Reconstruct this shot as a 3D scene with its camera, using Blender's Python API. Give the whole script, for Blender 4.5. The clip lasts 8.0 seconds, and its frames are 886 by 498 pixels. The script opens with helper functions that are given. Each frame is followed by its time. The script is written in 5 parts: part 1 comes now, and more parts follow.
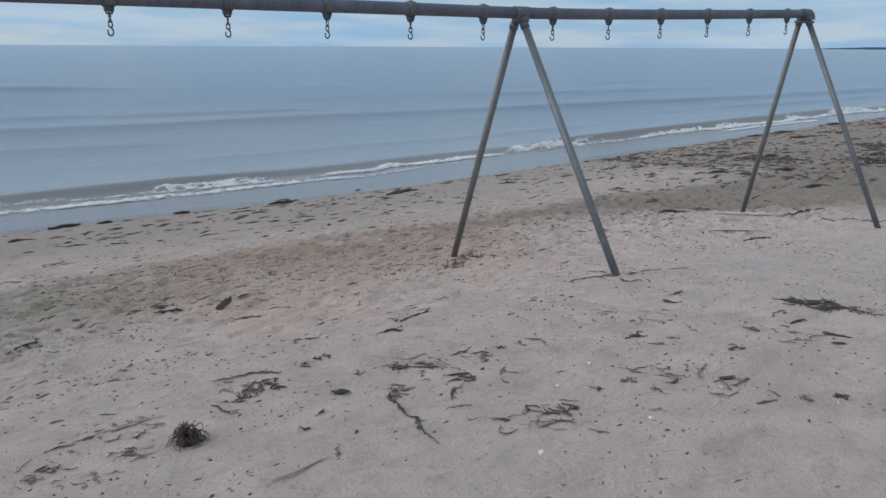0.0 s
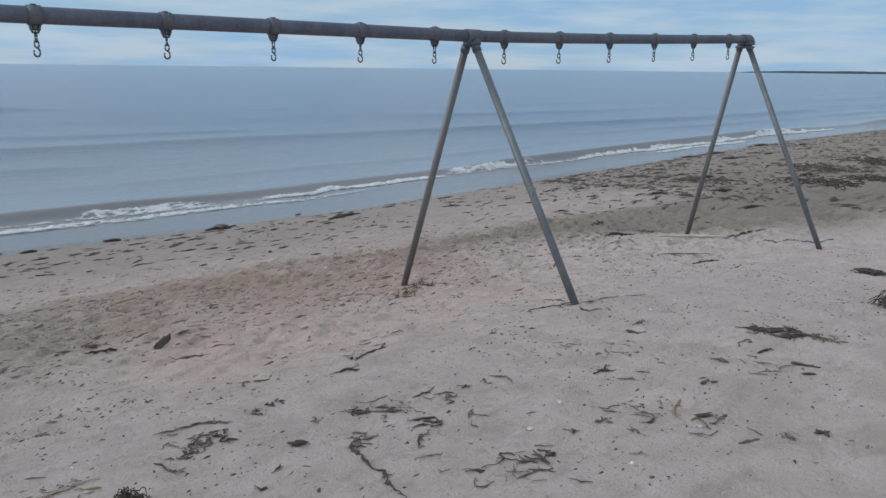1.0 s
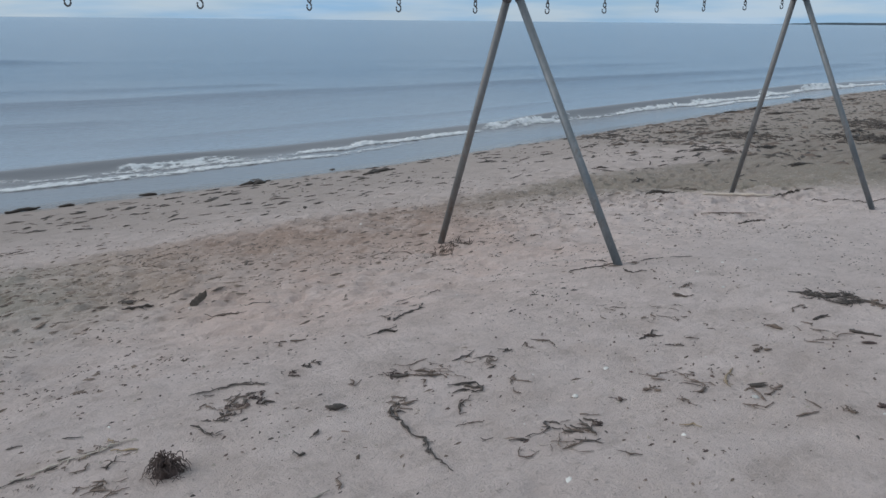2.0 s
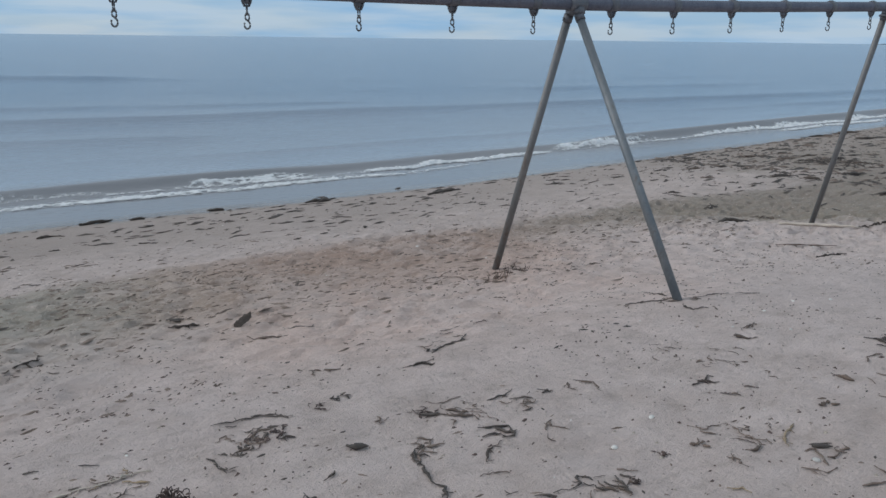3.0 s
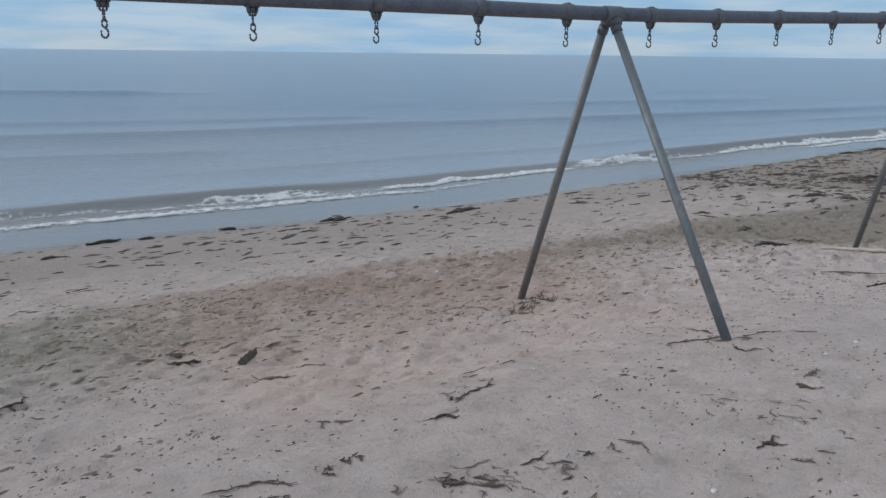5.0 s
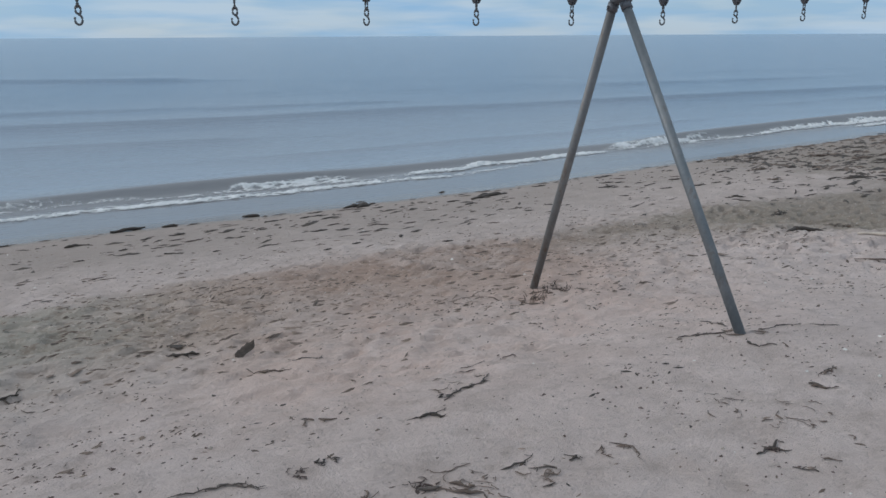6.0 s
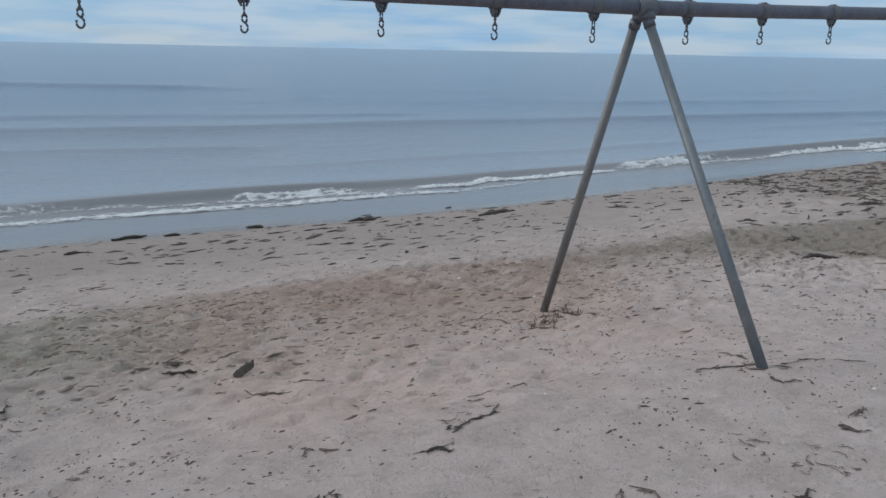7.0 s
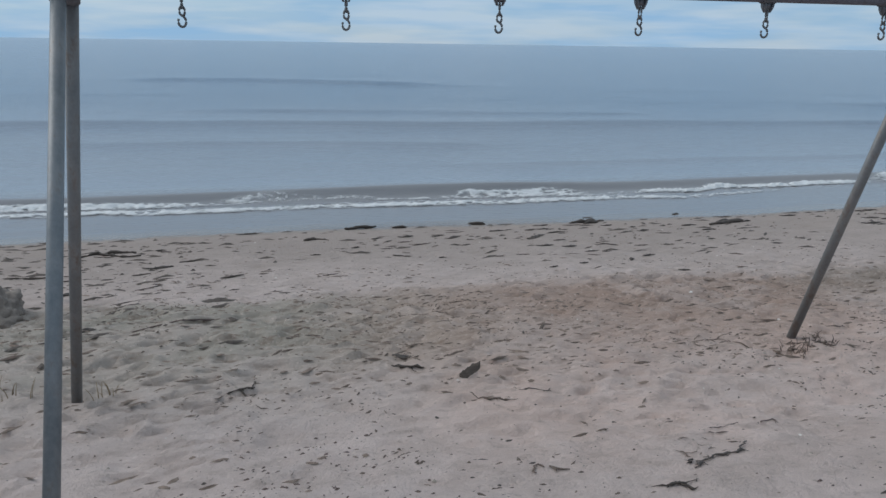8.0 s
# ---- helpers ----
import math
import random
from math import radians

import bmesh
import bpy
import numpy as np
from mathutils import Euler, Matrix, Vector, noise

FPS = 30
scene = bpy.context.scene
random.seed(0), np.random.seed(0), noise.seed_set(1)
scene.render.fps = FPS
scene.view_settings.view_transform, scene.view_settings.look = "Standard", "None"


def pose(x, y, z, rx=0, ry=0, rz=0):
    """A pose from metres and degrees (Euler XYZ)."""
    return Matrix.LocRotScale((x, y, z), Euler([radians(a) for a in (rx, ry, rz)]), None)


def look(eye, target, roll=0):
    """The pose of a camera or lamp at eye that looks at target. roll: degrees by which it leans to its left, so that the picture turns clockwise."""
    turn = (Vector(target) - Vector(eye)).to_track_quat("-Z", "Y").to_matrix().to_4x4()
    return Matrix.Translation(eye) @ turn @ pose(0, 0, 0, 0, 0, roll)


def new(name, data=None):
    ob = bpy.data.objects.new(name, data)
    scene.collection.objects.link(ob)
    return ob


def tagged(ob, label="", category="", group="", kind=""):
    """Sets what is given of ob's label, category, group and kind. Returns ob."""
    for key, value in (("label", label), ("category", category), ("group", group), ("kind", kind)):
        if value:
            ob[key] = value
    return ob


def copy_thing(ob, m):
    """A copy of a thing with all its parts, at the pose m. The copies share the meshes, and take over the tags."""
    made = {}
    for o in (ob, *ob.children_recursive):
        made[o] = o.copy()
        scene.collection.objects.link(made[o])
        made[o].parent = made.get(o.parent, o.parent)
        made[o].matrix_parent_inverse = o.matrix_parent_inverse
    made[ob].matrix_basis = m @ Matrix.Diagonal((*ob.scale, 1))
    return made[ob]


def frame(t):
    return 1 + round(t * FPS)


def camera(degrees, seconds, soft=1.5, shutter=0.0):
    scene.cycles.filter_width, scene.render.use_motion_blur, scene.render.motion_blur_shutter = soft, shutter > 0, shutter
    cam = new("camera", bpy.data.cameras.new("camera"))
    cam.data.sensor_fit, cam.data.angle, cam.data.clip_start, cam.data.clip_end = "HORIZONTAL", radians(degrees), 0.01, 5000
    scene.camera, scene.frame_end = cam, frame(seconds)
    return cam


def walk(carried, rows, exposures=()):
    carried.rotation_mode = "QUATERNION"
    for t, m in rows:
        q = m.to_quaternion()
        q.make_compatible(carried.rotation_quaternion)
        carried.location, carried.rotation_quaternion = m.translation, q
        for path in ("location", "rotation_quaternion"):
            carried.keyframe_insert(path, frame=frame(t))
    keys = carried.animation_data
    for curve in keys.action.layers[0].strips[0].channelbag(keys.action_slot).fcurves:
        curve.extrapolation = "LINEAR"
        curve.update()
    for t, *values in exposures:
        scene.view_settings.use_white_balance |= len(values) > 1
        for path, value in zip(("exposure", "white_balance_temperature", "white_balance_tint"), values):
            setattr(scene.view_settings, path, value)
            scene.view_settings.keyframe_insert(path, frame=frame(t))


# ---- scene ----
cam = camera(59.21, 8.0)
PATH = [
    (0.0, (-4.453, -5.027, 2.609), (-1.598, -1.120, 1.352), 0.30),
    (0.1, (-4.453, -5.010, 2.606), (-1.578, -1.118, 1.348), 0.33),
    (0.2, (-4.451, -4.989, 2.603), (-1.565, -1.105, 1.343), 0.40),
    (0.3, (-4.450, -4.975, 2.600), (-1.542, -1.112, 1.327), 0.44),
    (0.4, (-4.450, -4.955, 2.597), (-1.589, -1.058, 1.320), 0.49),
    (0.5, (-4.445, -4.930, 2.598), (-1.547, -1.055, 1.338), 0.70),
    (0.6, (-4.440, -4.899, 2.600), (-1.477, -1.064, 1.369), 0.58),
    (0.7, (-4.428, -4.861, 2.609), (-1.387, -1.073, 1.425), 0.71),
    (0.8, (-4.421, -4.824, 2.613), (-1.313, -1.073, 1.490), 0.67),
    (0.9, (-4.415, -4.788, 2.617), (-1.272, -1.056, 1.527), 0.62),
    (1.0, (-4.405, -4.751, 2.624), (-1.214, -1.071, 1.495), 0.67),
    (1.1, (-4.408, -4.737, 2.619), (-1.189, -1.096, 1.445), 0.59),
    (1.2, (-4.407, -4.719, 2.618), (-1.187, -1.091, 1.405), 0.60),
    (1.3, (-4.407, -4.696, 2.615), (-1.176, -1.082, 1.392), 0.61),
    (1.4, (-4.406, -4.679, 2.614), (-1.214, -1.038, 1.365), 0.64),
    (1.5, (-4.404, -4.649, 2.613), (-1.241, -1.018, 1.268), 0.70),
    (1.6, (-4.403, -4.655, 2.608), (-1.252, -1.033, 1.212), 0.44),
    (1.7, (-4.397, -4.645, 2.606), (-1.297, -0.989, 1.183), 0.36),
    (2.8, (-4.116, -4.544, 2.615), (-1.362, -0.561, 1.368), 1.32),
    (2.9, (-4.096, -4.546, 2.617), (-1.418, -0.515, 1.361), 0.98),
    (3.0, (-4.075, -4.542, 2.621), (-1.456, -0.487, 1.317), 0.70),
    (3.1, (-4.066, -4.527, 2.612), (-1.483, -0.460, 1.275), 0.54),
    (3.2, (-4.050, -4.526, 2.610), (-1.483, -0.484, 1.170), 0.55),
    (3.3, (-4.038, -4.515, 2.604), (-1.452, -0.518, 1.076), 0.46),
    (3.4, (-4.025, -4.508, 2.599), (-1.466, -0.509, 1.030), 0.39),
    (3.5, (-4.009, -4.493, 2.597), (-1.495, -0.478, 0.996), 0.41),
    (3.6, (-4.006, -4.470, 2.595), (-1.534, -0.434, 0.985), 0.48),
    (3.7, (-3.997, -4.449, 2.600), (-1.559, -0.382, 1.014), 0.70),
    (3.8, (-3.995, -4.421, 2.596), (-1.600, -0.314, 1.048), 0.74),
    (3.9, (-3.992, -4.394, 2.595), (-1.560, -0.281, 1.120), 0.81),
    (4.0, (-3.976, -4.363, 2.604), (-1.542, -0.211, 1.248), 1.20),
    (4.1, (-3.966, -4.323, 2.610), (-1.557, -0.138, 1.313), 1.13),
    (4.2, (-3.955, -4.291, 2.618), (-1.520, -0.086, 1.439), 1.10),
    (4.3, (-3.953, -4.253, 2.616), (-1.502, -0.031, 1.536), 0.82),
    (4.4, (-3.937, -4.215, 2.628), (-1.448, -0.013, 1.555), 0.92),
    (4.5, (-3.929, -4.165, 2.631), (-1.377, -0.018, 1.495), 0.79),
    (4.6, (-3.919, -4.156, 2.625), (-1.384, -0.008, 1.457), 0.77),
    (4.7, (-3.908, -4.139, 2.619), (-1.354, -0.015, 1.409), 0.77),
    (5.8, (-3.596, -4.092, 2.602), (-1.210, 0.126, 1.369), -0.24),
    (5.9, (-3.561, -4.100, 2.606), (-1.225, 0.133, 1.330), -0.21),
    (6.0, (-3.535, -4.090, 2.603), (-1.239, 0.151, 1.283), -0.33),
    (6.1, (-3.528, -4.089, 2.600), (-1.238, 0.140, 1.232), -0.07),
    (6.2, (-3.523, -4.081, 2.596), (-1.233, 0.147, 1.223), 0.17),
    (6.3, (-3.516, -4.065, 2.593), (-1.218, 0.158, 1.218), 0.45),
    (6.4, (-3.511, -4.046, 2.589), (-1.180, 0.157, 1.208), 0.71),
    (6.5, (-3.500, -4.040, 2.590), (-1.178, 0.169, 1.215), 1.06),
    (6.6, (-3.500, -4.009, 2.588), (-1.169, 0.200, 1.230), 1.00),
    (6.7, (-3.495, -3.978, 2.592), (-1.142, 0.225, 1.250), 1.06),
    (6.8, (-3.493, -3.952, 2.592), (-1.145, 0.269, 1.298), 1.04),
    (6.9, (-3.488, -3.930, 2.596), (-1.150, 0.297, 1.306), 1.11),
    (7.0, (-3.483, -3.896, 2.599), (-1.192, 0.373, 1.361), 1.16),
    (7.1, (-3.500, -3.878, 2.592), (-1.248, 0.425, 1.405), 1.05),
    (7.2, (-3.501, -3.847, 2.597), (-1.278, 0.480, 1.437), 1.26),
    (7.3, (-3.507, -3.819, 2.599), (-1.333, 0.535, 1.452), 1.39),
    (7.4, (-3.519, -3.795, 2.595), (-1.353, 0.549, 1.395), 1.36),
    (7.5, (-3.523, -3.765, 2.598), (-1.472, 0.630, 1.380), 1.54),
    (7.6, (-3.548, -3.763, 2.594), (-1.627, 0.705, 1.434), 1.19),
    (7.7, (-3.541, -3.721, 2.614), (-1.803, 0.821, 1.454), 1.47),
    (7.8, (-3.560, -3.698, 2.620), (-1.996, 0.900, 1.431), 1.34),
    (7.9, (-3.564, -3.695, 2.623), (-2.203, 0.947, 1.359), 1.47),
    (8.0, (-3.572, -3.692, 2.608), (-2.528, 1.028, 1.333), 0.86),
]
walk(cam, [(t, look(eye, target, roll)) for t, eye, target, roll in PATH])

# ---- world, sun, exposure ----
SUN_AZIMUTH, SUN_HEIGHT = radians(-58), radians(36)
scene.view_settings.exposure = 0.035
world = bpy.data.worlds.new("overcast_sky")
scene.world = world
world.use_nodes = True
wn, wl = world.node_tree.nodes, world.node_tree.links
wn.clear()
w_out = wn.new("ShaderNodeOutputWorld")
w_bg = wn.new("ShaderNodeBackground")
w_sky = wn.new("ShaderNodeTexSky")
w_sky.sky_type = "NISHITA"
w_sky.sun_disc = False
w_sky.sun_elevation, w_sky.sun_rotation = SUN_HEIGHT, SUN_AZIMUTH
w_sky.dust_density, w_sky.ozone_density = 0.4, 3.0
w_co = wn.new("ShaderNodeTexCoord")
w_map = wn.new("ShaderNodeMapping")
w_map.inputs["Scale"].default_value = (2.4, 2.4, 20.0)
w_map.inputs["Location"].default_value = (0.3, 1.7, 0.4)
w_noise = wn.new("ShaderNodeTexNoise")
w_noise.inputs["Scale"].default_value = 1.6
w_noise.inputs["Detail"].default_value = 7.0
w_noise.inputs["Roughness"].default_value = 0.55
w_noise.inputs["Distortion"].default_value = 0.4
w_ramp = wn.new("ShaderNodeValToRGB")
w_ramp.color_ramp.elements[0].position, w_ramp.color_ramp.elements[0].color = 0.36, (0.78, 0.78, 0.78, 1)
w_ramp.color_ramp.elements[1].position, w_ramp.color_ramp.elements[1].color = 0.66, (1, 1, 1, 1)
w_cloud = wn.new("ShaderNodeValToRGB")
w_cloud.color_ramp.elements[0].position, w_cloud.color_ramp.elements[0].color = 0.4, (0.31, 0.52, 0.765, 1)
w_cloud.color_ramp.elements[1].position, w_cloud.color_ramp.elements[1].color = 0.62, (0.485, 0.632, 0.79, 1)
w_fine = wn.new("ShaderNodeTexNoise")
w_fine.inputs["Scale"].default_value, w_fine.inputs["Detail"].default_value = 2.6, 8.0
w_gain = wn.new("ShaderNodeVectorMath")
w_gain.operation = "SCALE"
w_gain.inputs["Scale"].default_value = 8.75
w_mix = wn.new("ShaderNodeMix")
w_mix.data_type = "RGBA"
wl.new(w_co.outputs["Generated"], w_map.inputs["Vector"])
wl.new(w_map.outputs["Vector"], w_noise.inputs["Vector"])
wl.new(w_noise.outputs["Fac"], w_ramp.inputs["Fac"])
wl.new(w_ramp.outputs["Color"], w_mix.inputs["Factor"])
wl.new(w_sky.outputs["Color"], w_mix.inputs["A"])
wl.new(w_map.outputs["Vector"], w_fine.inputs["Vector"])
wl.new(w_fine.outputs["Fac"], w_cloud.inputs["Fac"])
wl.new(w_cloud.outputs["Color"], w_gain.inputs[0])
# the cloud deck is blue-grey low over the sea and a neutral grey-white overhead
w_sep = wn.new("ShaderNodeSeparateXYZ")
w_high = wn.new("ShaderNodeMapRange")
w_high.interpolation_type = "SMOOTHSTEP"
w_high.inputs["From Min"].default_value, w_high.inputs["From Max"].default_value = 0.12, 0.5
w_over = wn.new("ShaderNodeMix")
w_over.data_type = "RGBA"
w_over.inputs["B"].default_value = (5.1, 6.0, 6.9, 1)
wl.new(w_co.outputs["Generated"], w_sep.inputs[0])
wl.new(w_sep.outputs["Z"], w_high.inputs["Value"])
wl.new(w_high.outputs["Result"], w_over.inputs["Factor"])
wl.new(w_gain.outputs["Vector"], w_over.inputs["A"])
wl.new(w_over.outputs["Result"], w_mix.inputs["B"])
wl.new(w_mix.outputs["Result"], w_bg.inputs["Color"])
w_bg.inputs["Strength"].default_value = 0.1
wl.new(w_bg.outputs["Background"], w_out.inputs["Surface"])

sun_data = bpy.data.lights.new("sun", "SUN")
sun_data.energy, sun_data.angle, sun_data.color = 1.3, radians(35), (1.0, 0.975, 0.95)
sun = new("sun", sun_data)
sun.matrix_world = look((math.sin(SUN_AZIMUTH) * math.cos(SUN_HEIGHT) * 50, math.cos(SUN_AZIMUTH) * math.cos(SUN_HEIGHT) * 50, math.sin(SUN_HEIGHT) * 50), (0, 0, 0))


# ---- small tools ----
def part(name, bm, material, parent=None, label="", smooth=True):
    me = bpy.data.meshes.new(name)
    bm.normal_update()
    bm.to_mesh(me)
    bm.free()
    me.materials.append(material)
    if smooth:
        me.polygons.foreach_set("use_smooth", [True] * len(me.polygons))
    ob = new(name, me)
    ob.parent = parent
    return tagged(ob, label)


def sheet(name, verts, faces, material):
    me = bpy.data.meshes.new(name)
    me.from_pydata(verts, [], faces)
    me.materials.append(material)
    me.polygons.foreach_set("use_smooth", [True] * len(me.polygons))
    me.update()
    return new(name, me)


TABLE = np.random.RandomState(7).rand(256, 256)


def lattice(x, y, size, seed=0):
    """Smooth value noise, 0 to 1, of numpy arrays."""
    x, y = np.asarray(x, float) / size + 37.3 * seed, np.asarray(y, float) / size + 91.7 * seed
    i, j = np.floor(x).astype(int), np.floor(y).astype(int)
    u, v = x - i, y - j
    u, v = u * u * (3 - 2 * u), v * v * (3 - 2 * v)
    a, b = TABLE[i % 256, j % 256], TABLE[(i + 1) % 256, j % 256]
    c, d = TABLE[i % 256, (j + 1) % 256], TABLE[(i + 1) % 256, (j + 1) % 256]
    return (a * (1 - u) + b * u) * (1 - v) + (c * (1 - u) + d * u) * v


def step(a, b, v):
    s = np.clip((v - a) / (b - a), 0, 1)
    return s * s * (3 - 2 * s)


# ---- the lie of the beach ----
def shore(x):
    """The y of the water's edge along the beach."""
    x = np.asarray(x, float)
    return 7.45 + 0.105 * np.clip(x - 3.5, 0, 22) + 0.03 * np.clip(x - 25, 0, 400) + 0.05 * np.clip(x + 3, -60, 0) + 0.14 * (lattice(x, x * 0, 2.3, 3) - 0.5) + 0.12 * (lattice(x, x * 0, 6.0, 8) - 0.5)


# sand heaped up or scoured out round the feet of the legs: x, y, height, reach
SCOUR = ((0.02, -1.165, 0.026, 0.2), (0.0, 0.89, 0.013, 0.25), (4.76, 0.84, -0.05, 0.6), (4.72, -0.93, 0.04, 0.5), (-4.75, 0.88, -0.033, 0.35))


def base_z(x, y):
    x, y = np.asarray(x, float), np.asarray(y, float)
    v = y - (shore(x) - 7.45) * step(2.0, 7.0, y)
    z = np.interp(v, [-3000, -60, -14, -6, -4, -2.6, -1.9, -1.3, -0.8, -0.2, 0.4, 0.9, 2.0, 3.4, 4.7, 6.8, 7.45, 9.0, 14.0, 60.0, 400.0],
                  [6.0, 3.0, 1.5, 1.16, 1.07, 1.0, 0.96, 0.92, 0.83, 0.70, 0.65, 0.61, 0.50, 0.345, 0.235, 0.075, 0.012, -0.08, -0.35, -2.0, -6.0])
    z = z - 0.066 * np.clip(x - 0.2, 0, 7) * (1 - 0.55 * step(-1.5, 0.8, y)) * (1 - step(1.5, 5.0, y))
    for px, py, tall, reach in SCOUR:
        z = z + tall * np.exp(-((x - px) ** 2 + (y - py) ** 2) / reach ** 2)
    return z - 0.02 * np.clip(-3.2 - x, 0, 5) * (1 - step(1.0, 4.0, y))


def trough_foot(x):
    """The y where the berm ends and the damp trough begins."""
    return np.interp(np.asarray(x, float), [-6, -2.5, 0, 1.2, 2.6, 4.0, 4.8, 5.5, 6.6, 12], [0.9, 0.7, 0.7, 1.5, 2.0, 1.75, 1.15, 0.3, -0.1, -0.6])


def footprints(x, y, cell, seed, chance):
    """Hollows with a soft rim, one at most a cell, about -1 to 0.3."""
    i, j = np.floor(x / cell).astype(int), np.floor(y / cell).astype(int)
    total = np.zeros(np.broadcast(x, y).shape)
    for di in (-1, 0, 1):
        for dj in (-1, 0, 1):
            a, b = i + di, j + dj
            draw = [TABLE[(a * 7 + 13 * k + seed) % 256, (b * 11 + 29 * k + 3 * seed) % 256] for k in range(6)]
            cx, cy = (a + draw[0]) * cell, (b + draw[1]) * cell
            turn = (draw[2] - 0.5) * 1.1
            c, s = np.cos(turn), np.sin(turn)
            u, v = (x - cx) * c + (y - cy) * s, (y - cy) * c - (x - cx) * s
            reach = cell * (0.28 + 0.3 * draw[3])
            r2 = (u / reach) ** 2 + (v / (reach * (0.38 + 0.4 * draw[4]))) ** 2
            shape = -np.exp(-(r2 ** 2.0) * 1.3) + 0.38 * np.exp(-((np.sqrt(r2) - 1.25) / 0.3) ** 2) * (0.4 + 0.6 * step(-1, 1, v / reach))
            total = total + shape * (draw[5] < chance) * (0.4 + 0.6 * draw[3])
    return total


def ground_z(x, y):
    x, y = np.asarray(x, float), np.asarray(y, float)
    dry = 1 - step(5.6, 7.0, y - (shore(x) - 7.45))
    churn = step(-1.2, 0.6, y) * (1 - step(2.8, 4.2, y)) * dry
    z = base_z(x, y) + dry * 0.05 * (lattice(x, y, 1.3, 1) - 0.5)
    z = z + (0.022 + 0.012 * churn) * dry * (lattice(x, y, 0.34, 2) - 0.5) + (0.016 + 0.022 * churn) * dry * (lattice(x * 0.8, y, 0.13, 4) - 0.5)
    z = z + (0.010 + 0.014 * churn) * dry * (lattice(x * 0.8, y, 0.065, 5) - 0.5)
    edge = trough_foot(x) + 0.3 * (lattice(x, y, 0.5, 15) - 0.5)
    z = z + 0.045 * step(0.6, 2.4, x) * (1 - step(-0.1, 0.16, y - edge)) * step(-2.0, -0.2, y - edge)
    patch = step(0.35, 0.7, lattice(x, y, 1.1, 17))
    z = z + dry * (0.007 + 0.024 * churn) * footprints(x, y, 0.27, 5, 0.75) * (0.45 + 0.55 * patch)
    return z + dry * (0.006 + 0.034 * churn) * footprints(x * 0.7, y, 0.12, 9, 0.7) * (0.3 + 0.7 * patch)


# heights of the sand on a fine lattice, to lay things on
CELL, WEST, SOUTH = 0.025, -8.0, -5.0
LAID = ground_z(*np.meshgrid(np.arange(WEST, 21.0, CELL), np.arange(SOUTH, 10.0, CELL)))


def gz(x, y):
    u, v = (x - WEST) / CELL, (y - SOUTH) / CELL
    i, j = int(u), int(v)
    if u < 0 or v < 0 or i + 1 >= LAID.shape[1] or j + 1 >= LAID.shape[0]:
        return float(ground_z(np.array([x]), np.array([y]))[0])
    u, v = u - i, v - j
    return float((LAID[j, i] * (1 - u) + LAID[j, i + 1] * u) * (1 - v) + (LAID[j + 1, i] * (1 - u) + LAID[j + 1, i + 1] * u) * v)


# ---- materials ----
def material(name):
    m = bpy.data.materials.new(name)
    m.use_nodes = True
    n, l = m.node_tree.nodes, m.node_tree.links
    return m, n, l, n["Principled BSDF"]


def tex_noise(n, l, scale, detail=4.0, rough=0.6, source="Object", stretch=None):
    co = n.new("ShaderNodeTexCoord")
    t = n.new("ShaderNodeTexNoise")
    t.inputs["Scale"].default_value, t.inputs["Detail"].default_value, t.inputs["Roughness"].default_value = scale, detail, rough
    if stretch:
        mp = n.new("ShaderNodeMapping")
        mp.inputs["Scale"].default_value = stretch
        l.new(co.outputs[source], mp.inputs["Vector"])
        l.new(mp.outputs["Vector"], t.inputs["Vector"])
    else:
        l.new(co.outputs[source], t.inputs["Vector"])
    return t.outputs["Fac"]


def ramp(n, l, value, stops):
    r = n.new("ShaderNodeValToRGB")
    while len(r.color_ramp.elements) < len(stops):
        r.color_ramp.elements.new(0.5)
    for e, (p, c) in zip(r.color_ramp.elements, stops):
        e.position, e.color = p, (*c, 1) if len(c) == 3 else c
    l.new(value, r.inputs["Fac"])
    return r.outputs["Color"]


def mix(n, l, fac, a, b, mode="MIX"):
    m = n.new("ShaderNodeMix")
    m.data_type, m.blend_type = "RGBA", mode
    for key, v in (("Factor", fac), ("A", a), ("B", b)):
        if isinstance(v, (int, float)):
            m.inputs[key].default_value = v
        elif isinstance(v, tuple):
            m.inputs[key].default_value = (*v, 1)
        else:
            l.new(v, m.inputs[key])
    return m.outputs["Result"]


def bump(n, l, shader, height, strength, distance):
    b = n.new("ShaderNodeBump")
    b.inputs["Strength"].default_value, b.inputs["Distance"].default_value = strength, distance
    l.new(height, b.inputs["Height"])
    l.new(b.outputs["Normal"], shader.inputs["Normal"])


def grey(n, l, value, a, b):
    """value stretched so that a becomes 0 and b becomes 1."""
    r = n.new("ShaderNodeMapRange")
    r.interpolation_type = "SMOOTHSTEP"
    r.inputs["From Min"].default_value, r.inputs["From Max"].default_value = a, b
    l.new(value, r.inputs["Value"])
    return r.outputs["Result"]


def math_node(n, l, op, a, b):
    m = n.new("ShaderNodeMath")
    m.operation = op
    for k, v in enumerate((a, b)):
        if isinstance(v, (int, float)):
            m.inputs[k].default_value = v
        else:
            l.new(v, m.inputs[k])
    return m.outputs[0]


